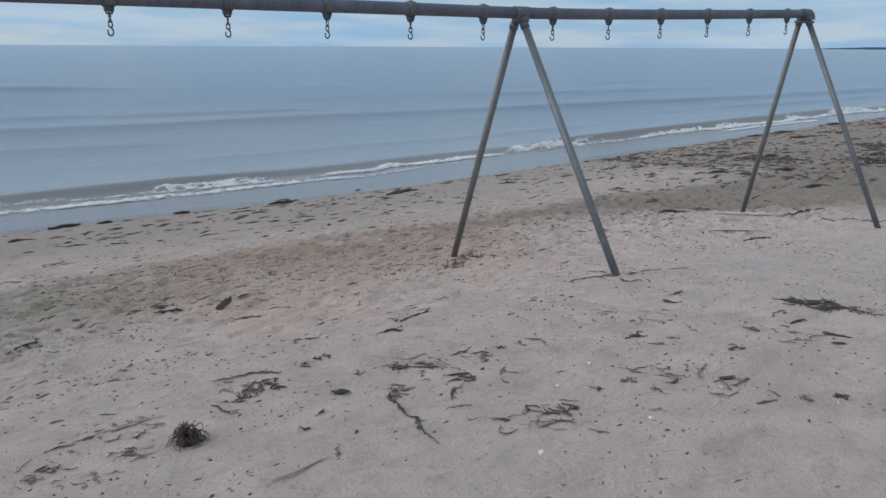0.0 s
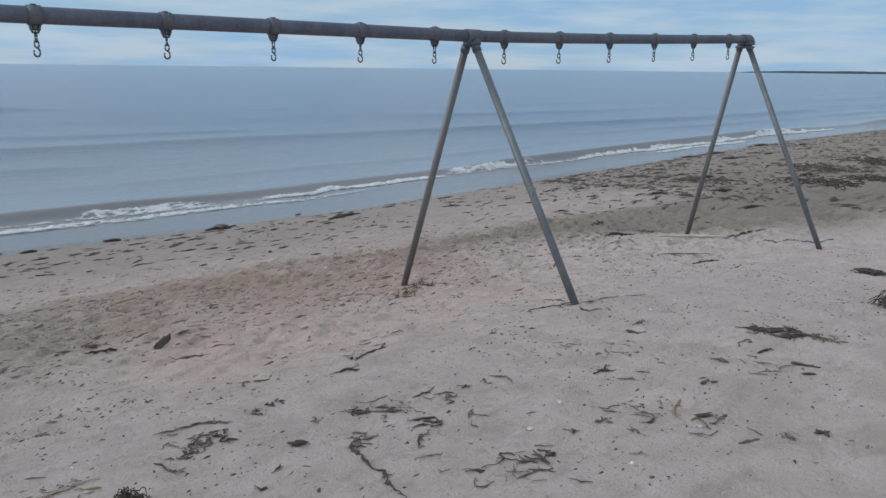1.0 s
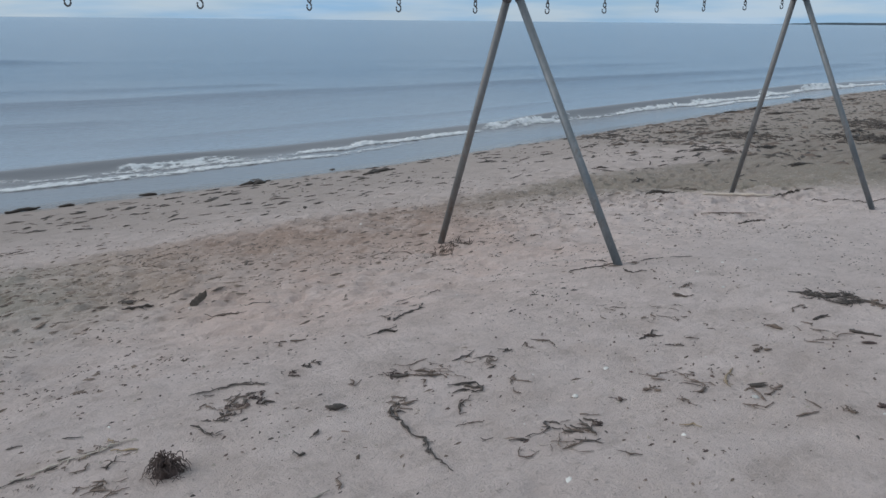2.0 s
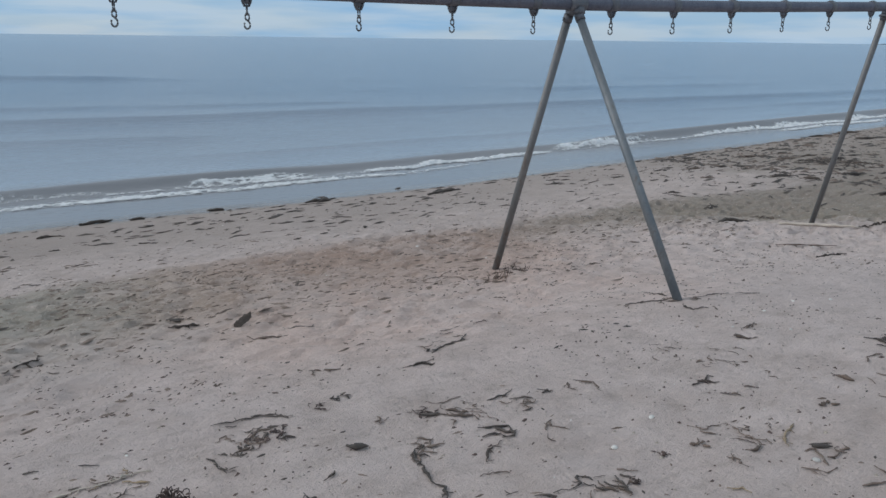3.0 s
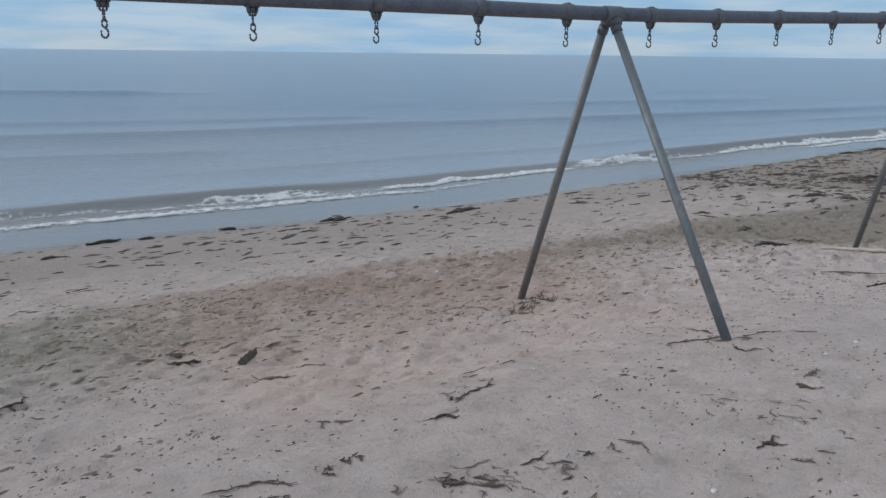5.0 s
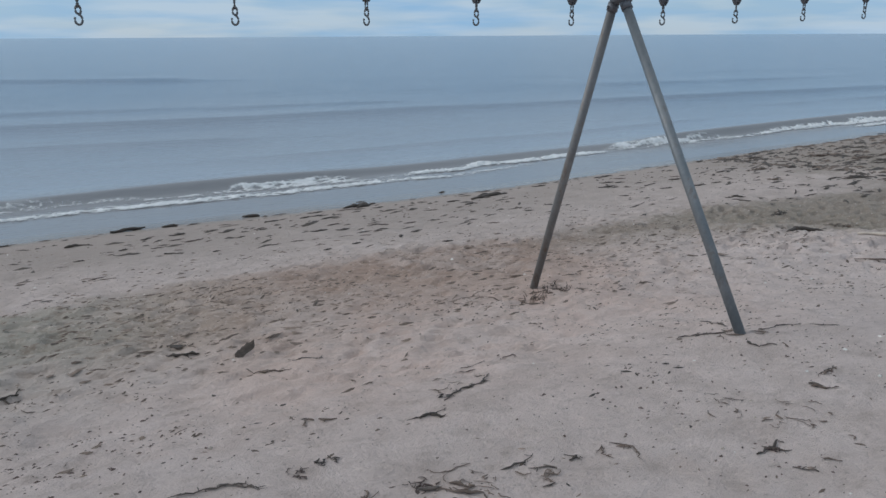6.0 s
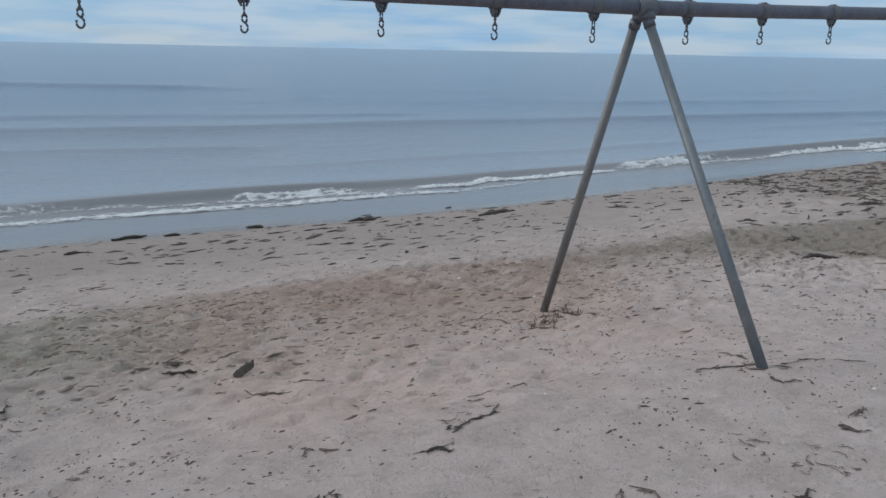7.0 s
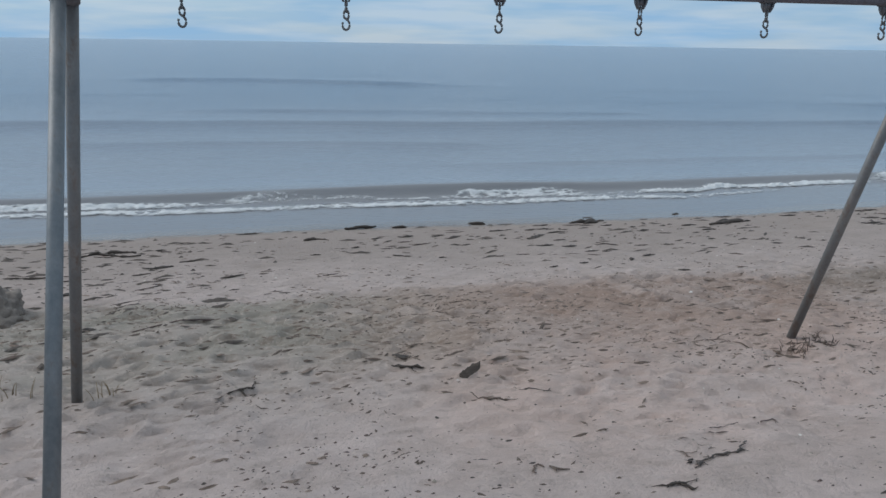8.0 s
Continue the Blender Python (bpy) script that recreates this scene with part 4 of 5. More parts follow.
strand("driftwood_log", [[(4.36, 1.0), (4.6, 0.68), (4.9, 0.32)]], 0.03, DRIFT, "bleached driftwood pole lying at a leg's foot", "driftwood", 28, jitter=0.003, pitch=0.06, sides=10, lumpy=0.12, rigid=True)
strand("driftwood_branch", [[(4.9, 0.36), (5.2, 0.28), (5.55, 0.34), (5.75, 0.25)]], 0.018, BARK, "dark crooked branch beyond a bleached pole", "driftwood", 29)
strand("driftwood_stick", [[(3.2, 0.25), (3.68, -0.14)]], 0.014, WEED_BROWN, "straight grey-brown stick lying on the berm", "driftwood", 30, jitter=0.002, pitch=0.06, rigid=True)
strand("driftwood_stick", [[(2.99, -0.34), (3.2, -0.36), (3.38, -0.42)]], 0.016, BARK, "dark bent stick on the berm", "driftwood", 31, rigid=True)
strand("driftwood_stick", [[(5.0, -0.1), (5.6, -0.5), (6.0, -0.55)]], 0.011, WEED_BROWN, "long thin dark stick in a damp trough", "driftwood", 32)
strand("driftwood_log", [[(-2.62, 7.0), (-2.39, 7.08), (-2.16, 7.14)]], 0.034, BARK, "wet black driftwood log at the water's edge", "driftwood", 33, jitter=0.003, pitch=0.06, sides=9, rigid=True)
strand("driftwood_log", [[(-1.95, 7.02), (-1.75, 6.99)]], 0.03, BARK, "short wet black driftwood piece", "driftwood", 34, jitter=0.003, pitch=0.05, sides=9, rigid=True)
strand("driftwood_log", [[(-0.79, 7.12), (-0.56, 7.1)]], 0.03, BARK, "stubby wet driftwood piece near the water", "driftwood", 35, jitter=0.003, pitch=0.05, sides=9, rigid=True)
strand("driftwood_branch", [[(-3.22, 6.24), (-3.05, 6.33), (-2.9, 6.22)], [(-3.05, 6.33), (-3.12, 6.42)]], 0.022, BARK, "dark forked branch on wave-washed sand", "driftwood", 36)
strand("driftwood_branch", [[(2.6, 6.29), (2.95, 6.38), (3.37, 6.45)], [(2.8, 6.42), (3.1, 6.5)]], 0.036, KELP, "dark heap of weed and wood by the water", "seaweed", 37)
strand("seaweed_clump", [[(0.67, 6.88), (1.01, 6.95), (1.26, 7.0)], [(0.85, 6.8), (1.1, 6.85)]], 0.034, KELP, "black wet weed lump near the water's edge", "seaweed", 38)
strand("driftwood_branch", [[(3.9, 1.53), (4.15, 1.6), (4.45, 1.48)], [(4.1, 1.55), (4.25, 1.7)]], 0.03, BARK, "dark branch lying in the damp trough", "driftwood", 39)
strand("driftwood_branch", [[(-5.82, 5.6), (-5.62, 5.8), (-5.3, 5.52), (-5.1, 5.5)], [(-5.62, 5.8), (-5.35, 5.86), (-5.2, 5.78)]], 0.026, BARK, "gnarled dark root lying on sand", "driftwood", 40)
strand("driftwood_stick", [[(-6.3, 4.66), (-5.86, 4.58)]], 0.014, BARK, "thin straight dark stick", "driftwood", 41, jitter=0.002, pitch=0.06, rigid=True)


def weed_clump(x, y, size, tall, count, seed, label, mat=KELP, radius=0.0055, name="seaweed_clump", heart_size=0.34):
    """A tangle of curling stems that spring from one matted heart."""
    rng = random.Random(seed)
    bm = bmesh.new()
    z = gz(x, y)
    heart = bmesh.ops.create_icosphere(bm, subdivisions=3, radius=1.0)
    for v in heart["verts"]:
        w = 1 + 0.45 * (noise.noise(v.co * 2.3 + Vector((seed, 0, 0)))) + 0.2 * noise.noise(v.co * 6.0)
        v.co = Vector((x + v.co.x * size * heart_size * w, y + v.co.y * size * heart_size * w, z + max(-0.1, v.co.z) * tall * (heart_size + 0.11) * w))
    for k in range(count):
        a = rng.uniform(0, math.tau)
        out, up = size * rng.uniform(0.5, 1.15), tall * rng.uniform(0.3, 1.15)
        pts, radii = [], []
        curl = rng.uniform(-1.3, 1.3)
        for j in range(11):
            u = j / 10
            d = out * (0.2 + 0.8 * u)
            b = a + curl * u + rng.uniform(-0.25, 0.25)
            px, py = x + math.cos(b) * d, y + math.sin(b) * d
            pts.append((px, py, max(gz(px, py) + radius * 0.6, z + up * math.sin(math.pi * (0.25 + 0.72 * u)) + rng.uniform(-0.1, 0.1) * tall)))
            radii.append(radius * (1.25 - 0.8 * u) * rng.uniform(0.8, 1.2))
        sweep(bm, pts, radii, 5)
    return thing(name, bm, mat, x, y, label, "seaweed")


weed_clump(-3.545, -1.95, 0.082, 0.075, 64, 3, "round tangle of dark brown seaweed stems on sand", WEED_DARK, 0.0026, heart_size=0.5)
weed_clump(2.02, -2.78, 0.25, 0.17, 90, 8, "low dark mound of matted seaweed", KELP, 0.008)
weed_clump(3.55, -1.93, 0.16, 0.03, 40, 9, "dark flat seaweed drift", KELP, 0.008)


def litter(x, y, spread, count, seed, mat, label, reach=0.08, radius=0.0032):
    """A loose drift of short weed bits."""
    rng = random.Random(seed)
    bm = bmesh.new()
    tufts(bm, x, y, spread, count, rng, radius, reach)
    return thing("weed_litter", bm, mat, x, y, label, "seaweed", "drifts of weed bits")


for k, (x, y, spread, count) in enumerate(((-4.05, -1.76, 0.13, 14), (-3.98, -2.02, 0.1, 10), (-3.74, -1.88, 0.11, 11), (-3.74, -1.6, 0.13, 13), (-4.15, -1.9, 0.1, 8), (-3.11, -1.54, 0.1, 10), (-2.18, -1.8, 0.15, 18))):
    litter(x, y, spread, count, 300 + k, (WEED_BROWN, CRUMB)[k % 2], ("loose drift of dark weed bits on sand", "loose drift of brown weed bits on sand")[k % 2])
for k, (x, y, spread, count) in enumerate(((-1.87, -1.9, 0.12, 9), (-2.14, -2.75, 0.11, 12), (-2.31, -2.76, 0.08, 7), (-1.33, -2.74, 0.12, 10), (-0.76, -1.86, 0.22, 13), (-0.67, -2.18, 0.22, 12), (-1.74, -0.77, 0.15, 9), (-3.78, 0.52, 0.22, 8))):
    litter(x, y, spread, count, 320 + k, (CRUMB, WEED_BROWN)[k % 2], ("loose drift of brown weed bits on sand", "loose drift of dark weed bits on sand")[k % 2])
for k, (x, y, spread, count) in enumerate(((-3.1, 2.8, 0.35, 14), (-2.26, 2.58, 0.4, 14), (-0.4, -2.84, 0.18, 9), (-1.35, -3.11, 0.2, 9), (-2.54, -2.02, 0.09, 8), (-4.71, 2.94, 0.35, 16), (-4.45, 4.03, 0.4, 18), (-0.61, 0.92, 0.2, 10), (0.1, -1.0, 0.25, 12))):
    litter(x, y, spread, count, 340 + k, (CRUMB, WEED_BROWN)[k % 2], ("sparse drift of brown weed bits", "sparse drift of dark weed bits")[k % 2], 0.12, 0.0045)
litter(13.0, 2.7, 0.8, 190, 381, KELP, "large dull dark drift of seaweed", 0.4, 0.014)
litter(15.6, 3.8, 0.9, 170, 382, KELP, "large dark drift of seaweed", 0.4, 0.015)
litter(14.6, 1.9, 0.8, 150, 383, KELP, "broad dark drift of seaweed", 0.4, 0.014)
litter(11.3, 4.4, 0.7, 110, 384, KELP, "dark drift of seaweed along the wrack", 0.3, 0.011)
litter(18.5, 3.2, 1.2, 150, 385, KELP, "wide dark drift of seaweed", 0.5, 0.016)
for k, (x, y) in enumerate(((-3.1, -1.58), (-3.2, -1.65), (-2.99, -1.58), (-2.59, -1.35), (-2.73, -1.38), (-3.06, -1.5), (-2.35, -1.72))):
    litter(x, y, 0.055, 10, 400 + k, (WEED_DARK, KELP)[k % 2], ("crumbled knot of reddish-brown weed", "crumbled knot of dark weed")[k % 2], 0.05, 0.0038)
litter(-0.12, 0.66, 0.13, 26, 411, WEED_BROWN, "reddish weed bits gathered at a leg's foot", 0.09, 0.005)
litter(0.13, 0.72, 0.1, 16, 412, WEED_BROWN, "reddish weed bits behind a leg's foot", 0.09, 0.005)
litter(0.25, -2.48, 0.08, 34, 371, KELP, "flat heap of dark weed blades on pale sand", 0.1, 0.0045)
litter(0.34, -2.64, 0.1, 40, 372, KELP, "ragged heap of blackish weed blades on pale sand", 0.12, 0.0045)
litter(0.37, -2.86, 0.08, 22, 373, WEED_BROWN, "thin end of a brown weed heap", 0.1, 0.0045)
strand("driftwood_stick", [[(-3.42, -2.52), (-3.3, -2.51), (-3.15, -2.47)]], 0.008, DRIFT, "thin bleached stick on smooth sand", "driftwood", 50, jitter=0.003, rigid=True)
strand("seaweed_scrap", [[(-0.23, -2.93), (-0.21, -3.0), (-0.19, -3.07)]], 0.016, KELP, "small dark scrap of weed on smooth sand", "seaweed", 53)


def root_stump(x, y, seed):
    """A sea-worn lump of root wood, half sunk in the sand."""
    bm = bmesh.new()
    z = gz(x, y)
    for ox, oy, oz, sx, sy, sz in ((0, 0, 0.07, 0.17, 0.26, 0.17), (0.1, -0.2, 0.02, 0.12, 0.14, 0.09), (-0.12, 0.16, 0.05, 0.15, 0.15, 0.1)):
        lump = bmesh.ops.create_icosphere(bm, subdivisions=4, radius=1.0)
        for v in lump["verts"]:
            w = 1 + 0.45 * noise.noise(v.co * 1.9 + Vector((seed + ox * 9, 2, 0))) + 0.18 * noise.noise(v.co * 4.5 + Vector((0, seed, 0))) + 0.06 * noise.noise(v.co * 11)
            v.co = Vector((x + ox + v.co.x * sx * w, y + oy + v.co.y * sy * w, z + oz + v.co.z * sz * w))
    return thing("driftwood_stump", bm, STUMP, x, y, "dark sea-worn root stump half sunk in sand", "driftwood")


STUMP = plain("sea_worn_root", (0.14, 0.118, 0.103), (0.32, 0.275, 0.24), 18, 0.85, distance=0.02)
root_stump(-5.84, 3.05, 4)


def stalks(x, y, spread, count, tall, seed, label, mat=STALK):
    rng = random.Random(seed)
    bm = bmesh.new()
    for k in range(count):
        a, d = rng.uniform(0, math.tau), spread * rng.random() ** 0.6
        px, py = x + math.cos(a) * d, y + math.sin(a) * d
        h, lean, b = tall * rng.uniform(0.4, 1.1), rng.uniform(0.05, 0.7), rng.uniform(0, math.tau)
        g = gz(px, py) - 0.01
        sweep(bm, [(px + math.cos(b) * h * lean * u * u, py + math.sin(b) * h * lean * u * u, g + h * u) for u in (0, 0.35, 0.7, 1.0)], [0.0032, 0.0028, 0.0022, 0.0012], 4)
    return thing("dead_grass", bm, mat, x, y, label, "dead grass", kind="stuff")


stalks(-0.13, 0.66, 0.13, 20, 0.06, 1, "short reddish dead sprigs round a leg's foot", WEED_DARK)
stalks(0.12, 0.74, 0.11, 16, 0.06, 2, "short reddish dead sprigs behind a leg", WEED_DARK)
stalks(-4.62, 0.86, 0.09, 9, 0.12, 3, "thin pale dead grass stems by a leg")
stalks(-5.1, 0.9, 0.13, 8, 0.12, 4, "thin pale dead grass stems in sand")
stalks(-5.3, 1.0, 0.1, 6, 0.1, 5, "sparse pale dead grass stems")


# scraps of weed and bark in the wrack, built once a shape and then copied
def scrap_shape(seed, long, wide, mat):
    rng = random.Random(seed)
    bm = bmesh.new()
    for k in range(1 if seed % 2 else 2):
        bend, off = rng.uniform(-0.25, 0.25), (0 if k == 0 else rng.uniform(-0.6, 0.6) * wide)
        n = 7
        pts, radii = [], []
        size = long * (1 if k == 0 else rng.uniform(0.4, 0.7))
        for j in range(n):
            u = j / (n - 1) - 0.5
            pts.append((u * size + off * 2, off + bend * size * (0.25 - u * u) * 2 + rng.uniform(-0.1, 0.1) * wide, wide * 0.2 + rng.uniform(0, 0.25) * wide))
            radii.append(wide * 0.5 * (0.3 + 0.7 * math.sin(math.pi * (0.1 + 0.82 * j / (n - 1)))) * rng.uniform(0.6, 1.3))
        sweep(bm, pts, radii, 7, 0.42)
    ob = part("seaweed_scrap", bm, mat)
    return ob


LABELS = ("dark dried seaweed scrap lying in the wrack line", "brown shred of weed lying in the wrack line", "black bark chip lying in the wrack line", "thin dark weed blade lying in the wrack line")
shapes = []
for k in range(12):
    ob = scrap_shape(100 + k, (0.24, 0.18, 0.13, 0.3)[k % 4], (0.036, 0.028, 0.036, 0.02)[k % 4], (KELP, WEED_DARK, BARK, KELP)[k % 4])
    shapes.append(tagged(ob, LABELS[k % 4], "seaweed", "scraps in the wrack line"))


def wrack_density(x, y):
    """How thickly the scraps lie, 0 to 1."""
    v = y - float(shore(np.array([x]))[0]) + 7.45
    band = float(step(3.9, 5.2, v) * (1 - step(6.95, 7.15, v)))
    patch = float(lattice(np.array([x]), np.array([y]), 1.1, 61)[0])
    right = float(step(3.5, 8.0, x) * step(1.9, 3.6, v) * (1 - step(6.9, 7.15, v)))
    left = float((1 - step(-4.6, -3.3, x)) * step(1.4, 2.6, v) * (1 - step(6.0, 6.8, v)))
    thin = 0.025 * float(step(-0.5, 0.5, v) * (1 - step(6.5, 7.0, v)))
    return max(0.55 * band * (0.35 + patch), 0.95 * right * (0.3 + patch), 0.85 * left * (0.3 + patch), thin)


SCRAPS_BY_THE_WATER = [(-1.83, 7.1, 0.24), (-0.64, 7.31, 0.25), (-1.55, 6.55, 0.08), (-1.89, 6.24, 0.21), (-1.8, 5.73, 0.26), (-1.97, 5.86, 0.16), (-1.16, 6.47, 0.28), (-1.28, 6.06, 0.25), (-1.23, 5.52, 0.09), (-0.98, 6.24, 0.1), (-0.87, 5.85, 0.16), (-0.29, 7.0, 0.23), (-0.33, 6.33, 0.12), (-0.09, 6.43, 0.17), (0.23, 6.78, 0.15), (0.1, 6.46, 0.2), (-0.28, 5.71, 0.25), (0.2, 6.15, 0.24)]
SCRAPS_BY_THE_WATER += [(0.67, 6.69, 0.36), (1.19, 7.43, 0.16), (1.11, 6.56, 0.18), (1.44, 6.06, 0.2), (1.64, 5.79, 0.2), (2.3, 6.33, 0.24), (2.7, 7.46, 0.13), (1.9, 6.53, 0.15), (-0.0, 5.51, 0.18), (-0.03, 5.1, 0.2), (-0.75, 4.72, 0.16), (-0.54, 4.67, 0.1), (-0.17, 4.62, 0.19), (0.28, 4.66, 0.13), (0.87, 4.96, 0.18), (0.69, 4.4, 0.17), (0.64, 3.51, 0.14), (-0.32, 5.18, 0.24)]
SCRAPS_BELOW_THE_STUMP = [(-4.26, 6.65, 0.11), (-3.96, 6.89, 0.28), (-1.78, 5.68, 0.25), (-1.7, 4.77, 0.09), (-1.05, 4.69, 0.13), (-0.67, 3.91, 0.11), (-0.27, 4.04, 0.11), (-2.25, 5.45, 0.16), (-2.07, 5.13, 0.1), (-4.82, 4.82, 0.32), (-5.03, 4.21, 0.21), (-4.32, 3.76, 0.22), (-4.02, 4.12, 0.24), (-3.58, 3.34, 0.24), (-4.19, 2.44, 0.28), (-4.84, 3.32, 0.33), (-4.41, 2.76, 0.2), (-5.21, 3.54, 0.17), (-4.49, 2.31, 0.37), (-3.32, 5.01, 0.16), (-3.04, 3.97, 0.17), (-3.42, 3.65, 0.11)]
SCRAPS_BY_THE_TROUGH = [(5.9, 6.98, 0.31), (4.82, 5.71, 0.34), (4.03, 4.13, 0.45), (4.76, 4.18, 0.28), (5.55, 5.47, 0.39), (9.38, 6.69, 0.26), (7.84, 5.27, 0.31), (8.47, 5.1, 0.28), (8.97, 4.9, 0.32), (10.5, 5.91, 0.45), (8.16, 3.62, 0.45), (8.75, 3.39, 0.38), (10.58, 5.26, 0.35), (5.54, 3.07, 0.16), (9.84, 3.27, 0.32), (7.88, 2.29, 0.28), (6.77, 1.91, 0.32), (6.53, 4.64, 0.35), (5.25, 3.62, 0.19), (7.92, 7.19, 0.17), (10.95, 7.46, 0.39), (12.27, 6.84, 0.25), (16.12, 7.96, 0.41)]
LENGTHS = (0.24, 0.18, 0.13, 0.3)


def lay_scrap(k, x, y, scale, turn):
    """Puts a scrap flat on the slope of the sand."""
    e, w, n, s = gz(x + 0.07, y), gz(x - 0.07, y), gz(x, y + 0.05), gz(x, y - 0.05)
    lie = Vector(((w - e) / 0.2, (s - n) / 0.15, 1.0)).normalized()
    tilt = Vector((0, 0, 1)).rotation_difference(lie).to_matrix().to_4x4()
    m = Matrix.Translation((x, y, (e + w + n + s) / 4 - 0.002)) @ tilt @ Matrix.Rotation(turn, 4, "Z")
    ob = copy_thing(shapes[k], m)
    ob.matrix_basis = m @ Matrix.Diagonal((scale, min(scale, 1.0), min(scale, 1.0), 1))


rng = random.Random(11)
known = SCRAPS_BY_THE_WATER + SCRAPS_BELOW_THE_STUMP + SCRAPS_BY_THE_TROUGH
todo = [(x, y, long, rng.gauss(0.12, 0.14)) for x, y, long in known]
while len(todo) < 288:
    x, y = rng.uniform(-7.5, 13.0), rng.uniform(-0.5, 8.3)
    if rng.random() > wrack_density(x, y) or min(math.hypot(x - p[0], y - p[1]) for p in known) < 0.2:
        continue
    if abs(x) < 0.3 and abs(y - 0.95) < 0.35:
        x += 0.7
    todo.append((x, y, min(0.34, 0.13 * math.exp(rng.gauss(0, 0.4))) * (1.0 if x < 3.5 else 1.35), rng.gauss(0.08, 0.3)))
for x, y, long, turn in todo:
    k = rng.randrange(12)
    lay_scrap(k, x, y, long / LENGTHS[k % 4], turn)
for ob in shapes:
    x, y = rng.uniform(-4, 4), rng.uniform(5.2, 6.9)
    ob.matrix_basis = Matrix.Translation((x, y, gz(x, y))) @ Matrix.Rotation(rng.gauss(0.1, 0.3), 4, "Z") @ Matrix.Diagonal((0.5, 0.5, 0.5, 1))


def weed_heap(x, y, long, seed):
    """A low ragged heap of matted weed: a lumpy mat under many flat blades that lie along the beach."""
    rng = random.Random(seed)
    bm = bmesh.new()
    turn = rng.gauss(-0.1, 0.25)
    c, s = math.cos(turn), math.sin(turn)
    z = gz(x, y)
    made = bmesh.ops.create_icosphere(bm, subdivisions=3, radius=1.0)
    for v in made["verts"]:
        w = 1 + 0.7 * noise.noise(v.co * 1.7 + Vector((seed, 0, 0))) + 0.6 * noise.noise(v.co * 4.5 + Vector((0, seed, 0)))
        px, py = v.co.x * long * 0.34 * w, v.co.y * long * 0.12 * w
        v.co = Vector((x + px * c - py * s, y + px * s + py * c, z + max(-0.2, v.co.z) * (0.012 + 0.05 * long) * w))
    for k in range(26 + int(40 * long)):
        u, v = rng.gauss(0, 0.34) * long, rng.gauss(0, 0.12) * long
        px, py = x + u * c - v * s, y + u * s + v * c
        b, q = turn + rng.gauss(0, 0.5), long * rng.uniform(0.1, 0.36)
        g = gz(px, py) + 0.05 * long * math.exp(-(u / long / 0.35) ** 2 - (v / long / 0.14) ** 2)
        r = 0.006 + 0.02 * long * rng.uniform(0.4, 1.0)
        sweep(bm, [(px + math.cos(b + e * 0.4) * q * e, py + math.sin(b + e * 0.4) * q * e, g + r * 0.4 + rng.uniform(0, 0.02) * long) for e in (-0.5, 0.0, 0.5)], [r * 0.4, r, r * 0.35], 5, 0.5)
    dark = rng.random() < 0.6
    return thing("seaweed_clump", bm, KELP if dark else WEED_BROWN, x, y, "%s clump of matted seaweed on damp sand" % ("low blackish" if dark else "low brown"), "seaweed", "clumps of seaweed")


weed_heap(8.35, 1.83, 0.42, 690)
for k, (x, y, long) in enumerate(((9.9, 7.06, 0.35), (8.34, 5.6, 0.32), (8.97, 5.42, 0.29), (9.32, 5.15, 0.35), (11.02, 6.26, 0.52), (7.33, 4.46, 0.23), (5.67, 3.78, 0.21), (5.96, 3.36, 0.16),
                                  (5.03, 2.54, 0.27), (4.45, 1.72, 0.34), (5.05, 1.62, 0.23), (11.93, 6.14, 0.3), (10.99, 5.41, 0.41), (8.66, 3.94, 0.42), (9.02, 3.54, 0.34), (11.86, 5.42, 0.32))):
    weed_heap(x, y, long, 700 + k)
for k, (x, y, long) in enumerate(((16.86, 8.38, 0.56), (18.45, 8.39, 0.78), (16.52, 6.81, 0.57), (11.55, 4.12, 0.27), (10.11, 3.4, 0.44), (11.79, 4.73, 0.36), (22.64, 9.07, 0.86), (18.46, 6.64, 0.46),
                                  (22.95, 7.72, 0.54), (16.9, 5.44, 0.35), (10.97, 3.3, 0.19), (12.87, 2.58, 0.3), (13.78, 3.37, 0.51))):
    weed_heap(x, y, long, 730 + k)

strand("driftwood_stick", [[(0.2, -2.35), (0.24, -2.51), (0.36, -2.62), (0.35, -2.77), (0.39, -2.9)]], 0.01, KELP, "long dark weathered stick in a weed heap", "driftwood", 60, jitter=0.006)
strand("seaweed_scrap", [[(-0.45, -2.58), (-0.45, -2.67)]], 0.012, WEED_BROWN, "small brown weed sliver on smooth sand", "seaweed", 61)
strand("twig", [[(-0.2, -1.86), (-0.02, -1.81)]], 0.007, WEED_BROWN, "thin straight twig on the berm", "twig", 62)
strand("seaweed_scrap", [[(-0.34, -1.9), (-0.29, -1.97)]], 0.012, WEED_BROWN, "flat brown scrap of weed on the berm", "seaweed", 63)
strand("seaweed_scrap", [[(-1.23, -2.95), (-1.17, -3.0)]], 0.01, KELP, "narrow dark weed blade on sand", "seaweed", 64)
strand("twig", [[(-0.14, -2.56), (-0.08, -2.53), (0.02, -2.55)]], 0.008, WEED_BROWN, "crooked brown twig beside a weed heap", "twig", 65)
strand("seaweed_scrap", [[(-0.17, -2.7), (-0.07, -2.73)]], 0.011, KELP, "narrow dark weed scrap beside a heap", "seaweed", 66)
strand("seaweed_scrap", [[(-0.34, -3.05), (-0.29, -3.09)]], 0.014, WEED_DARK, "small reddish scrap of weed on sand", "seaweed", 67)
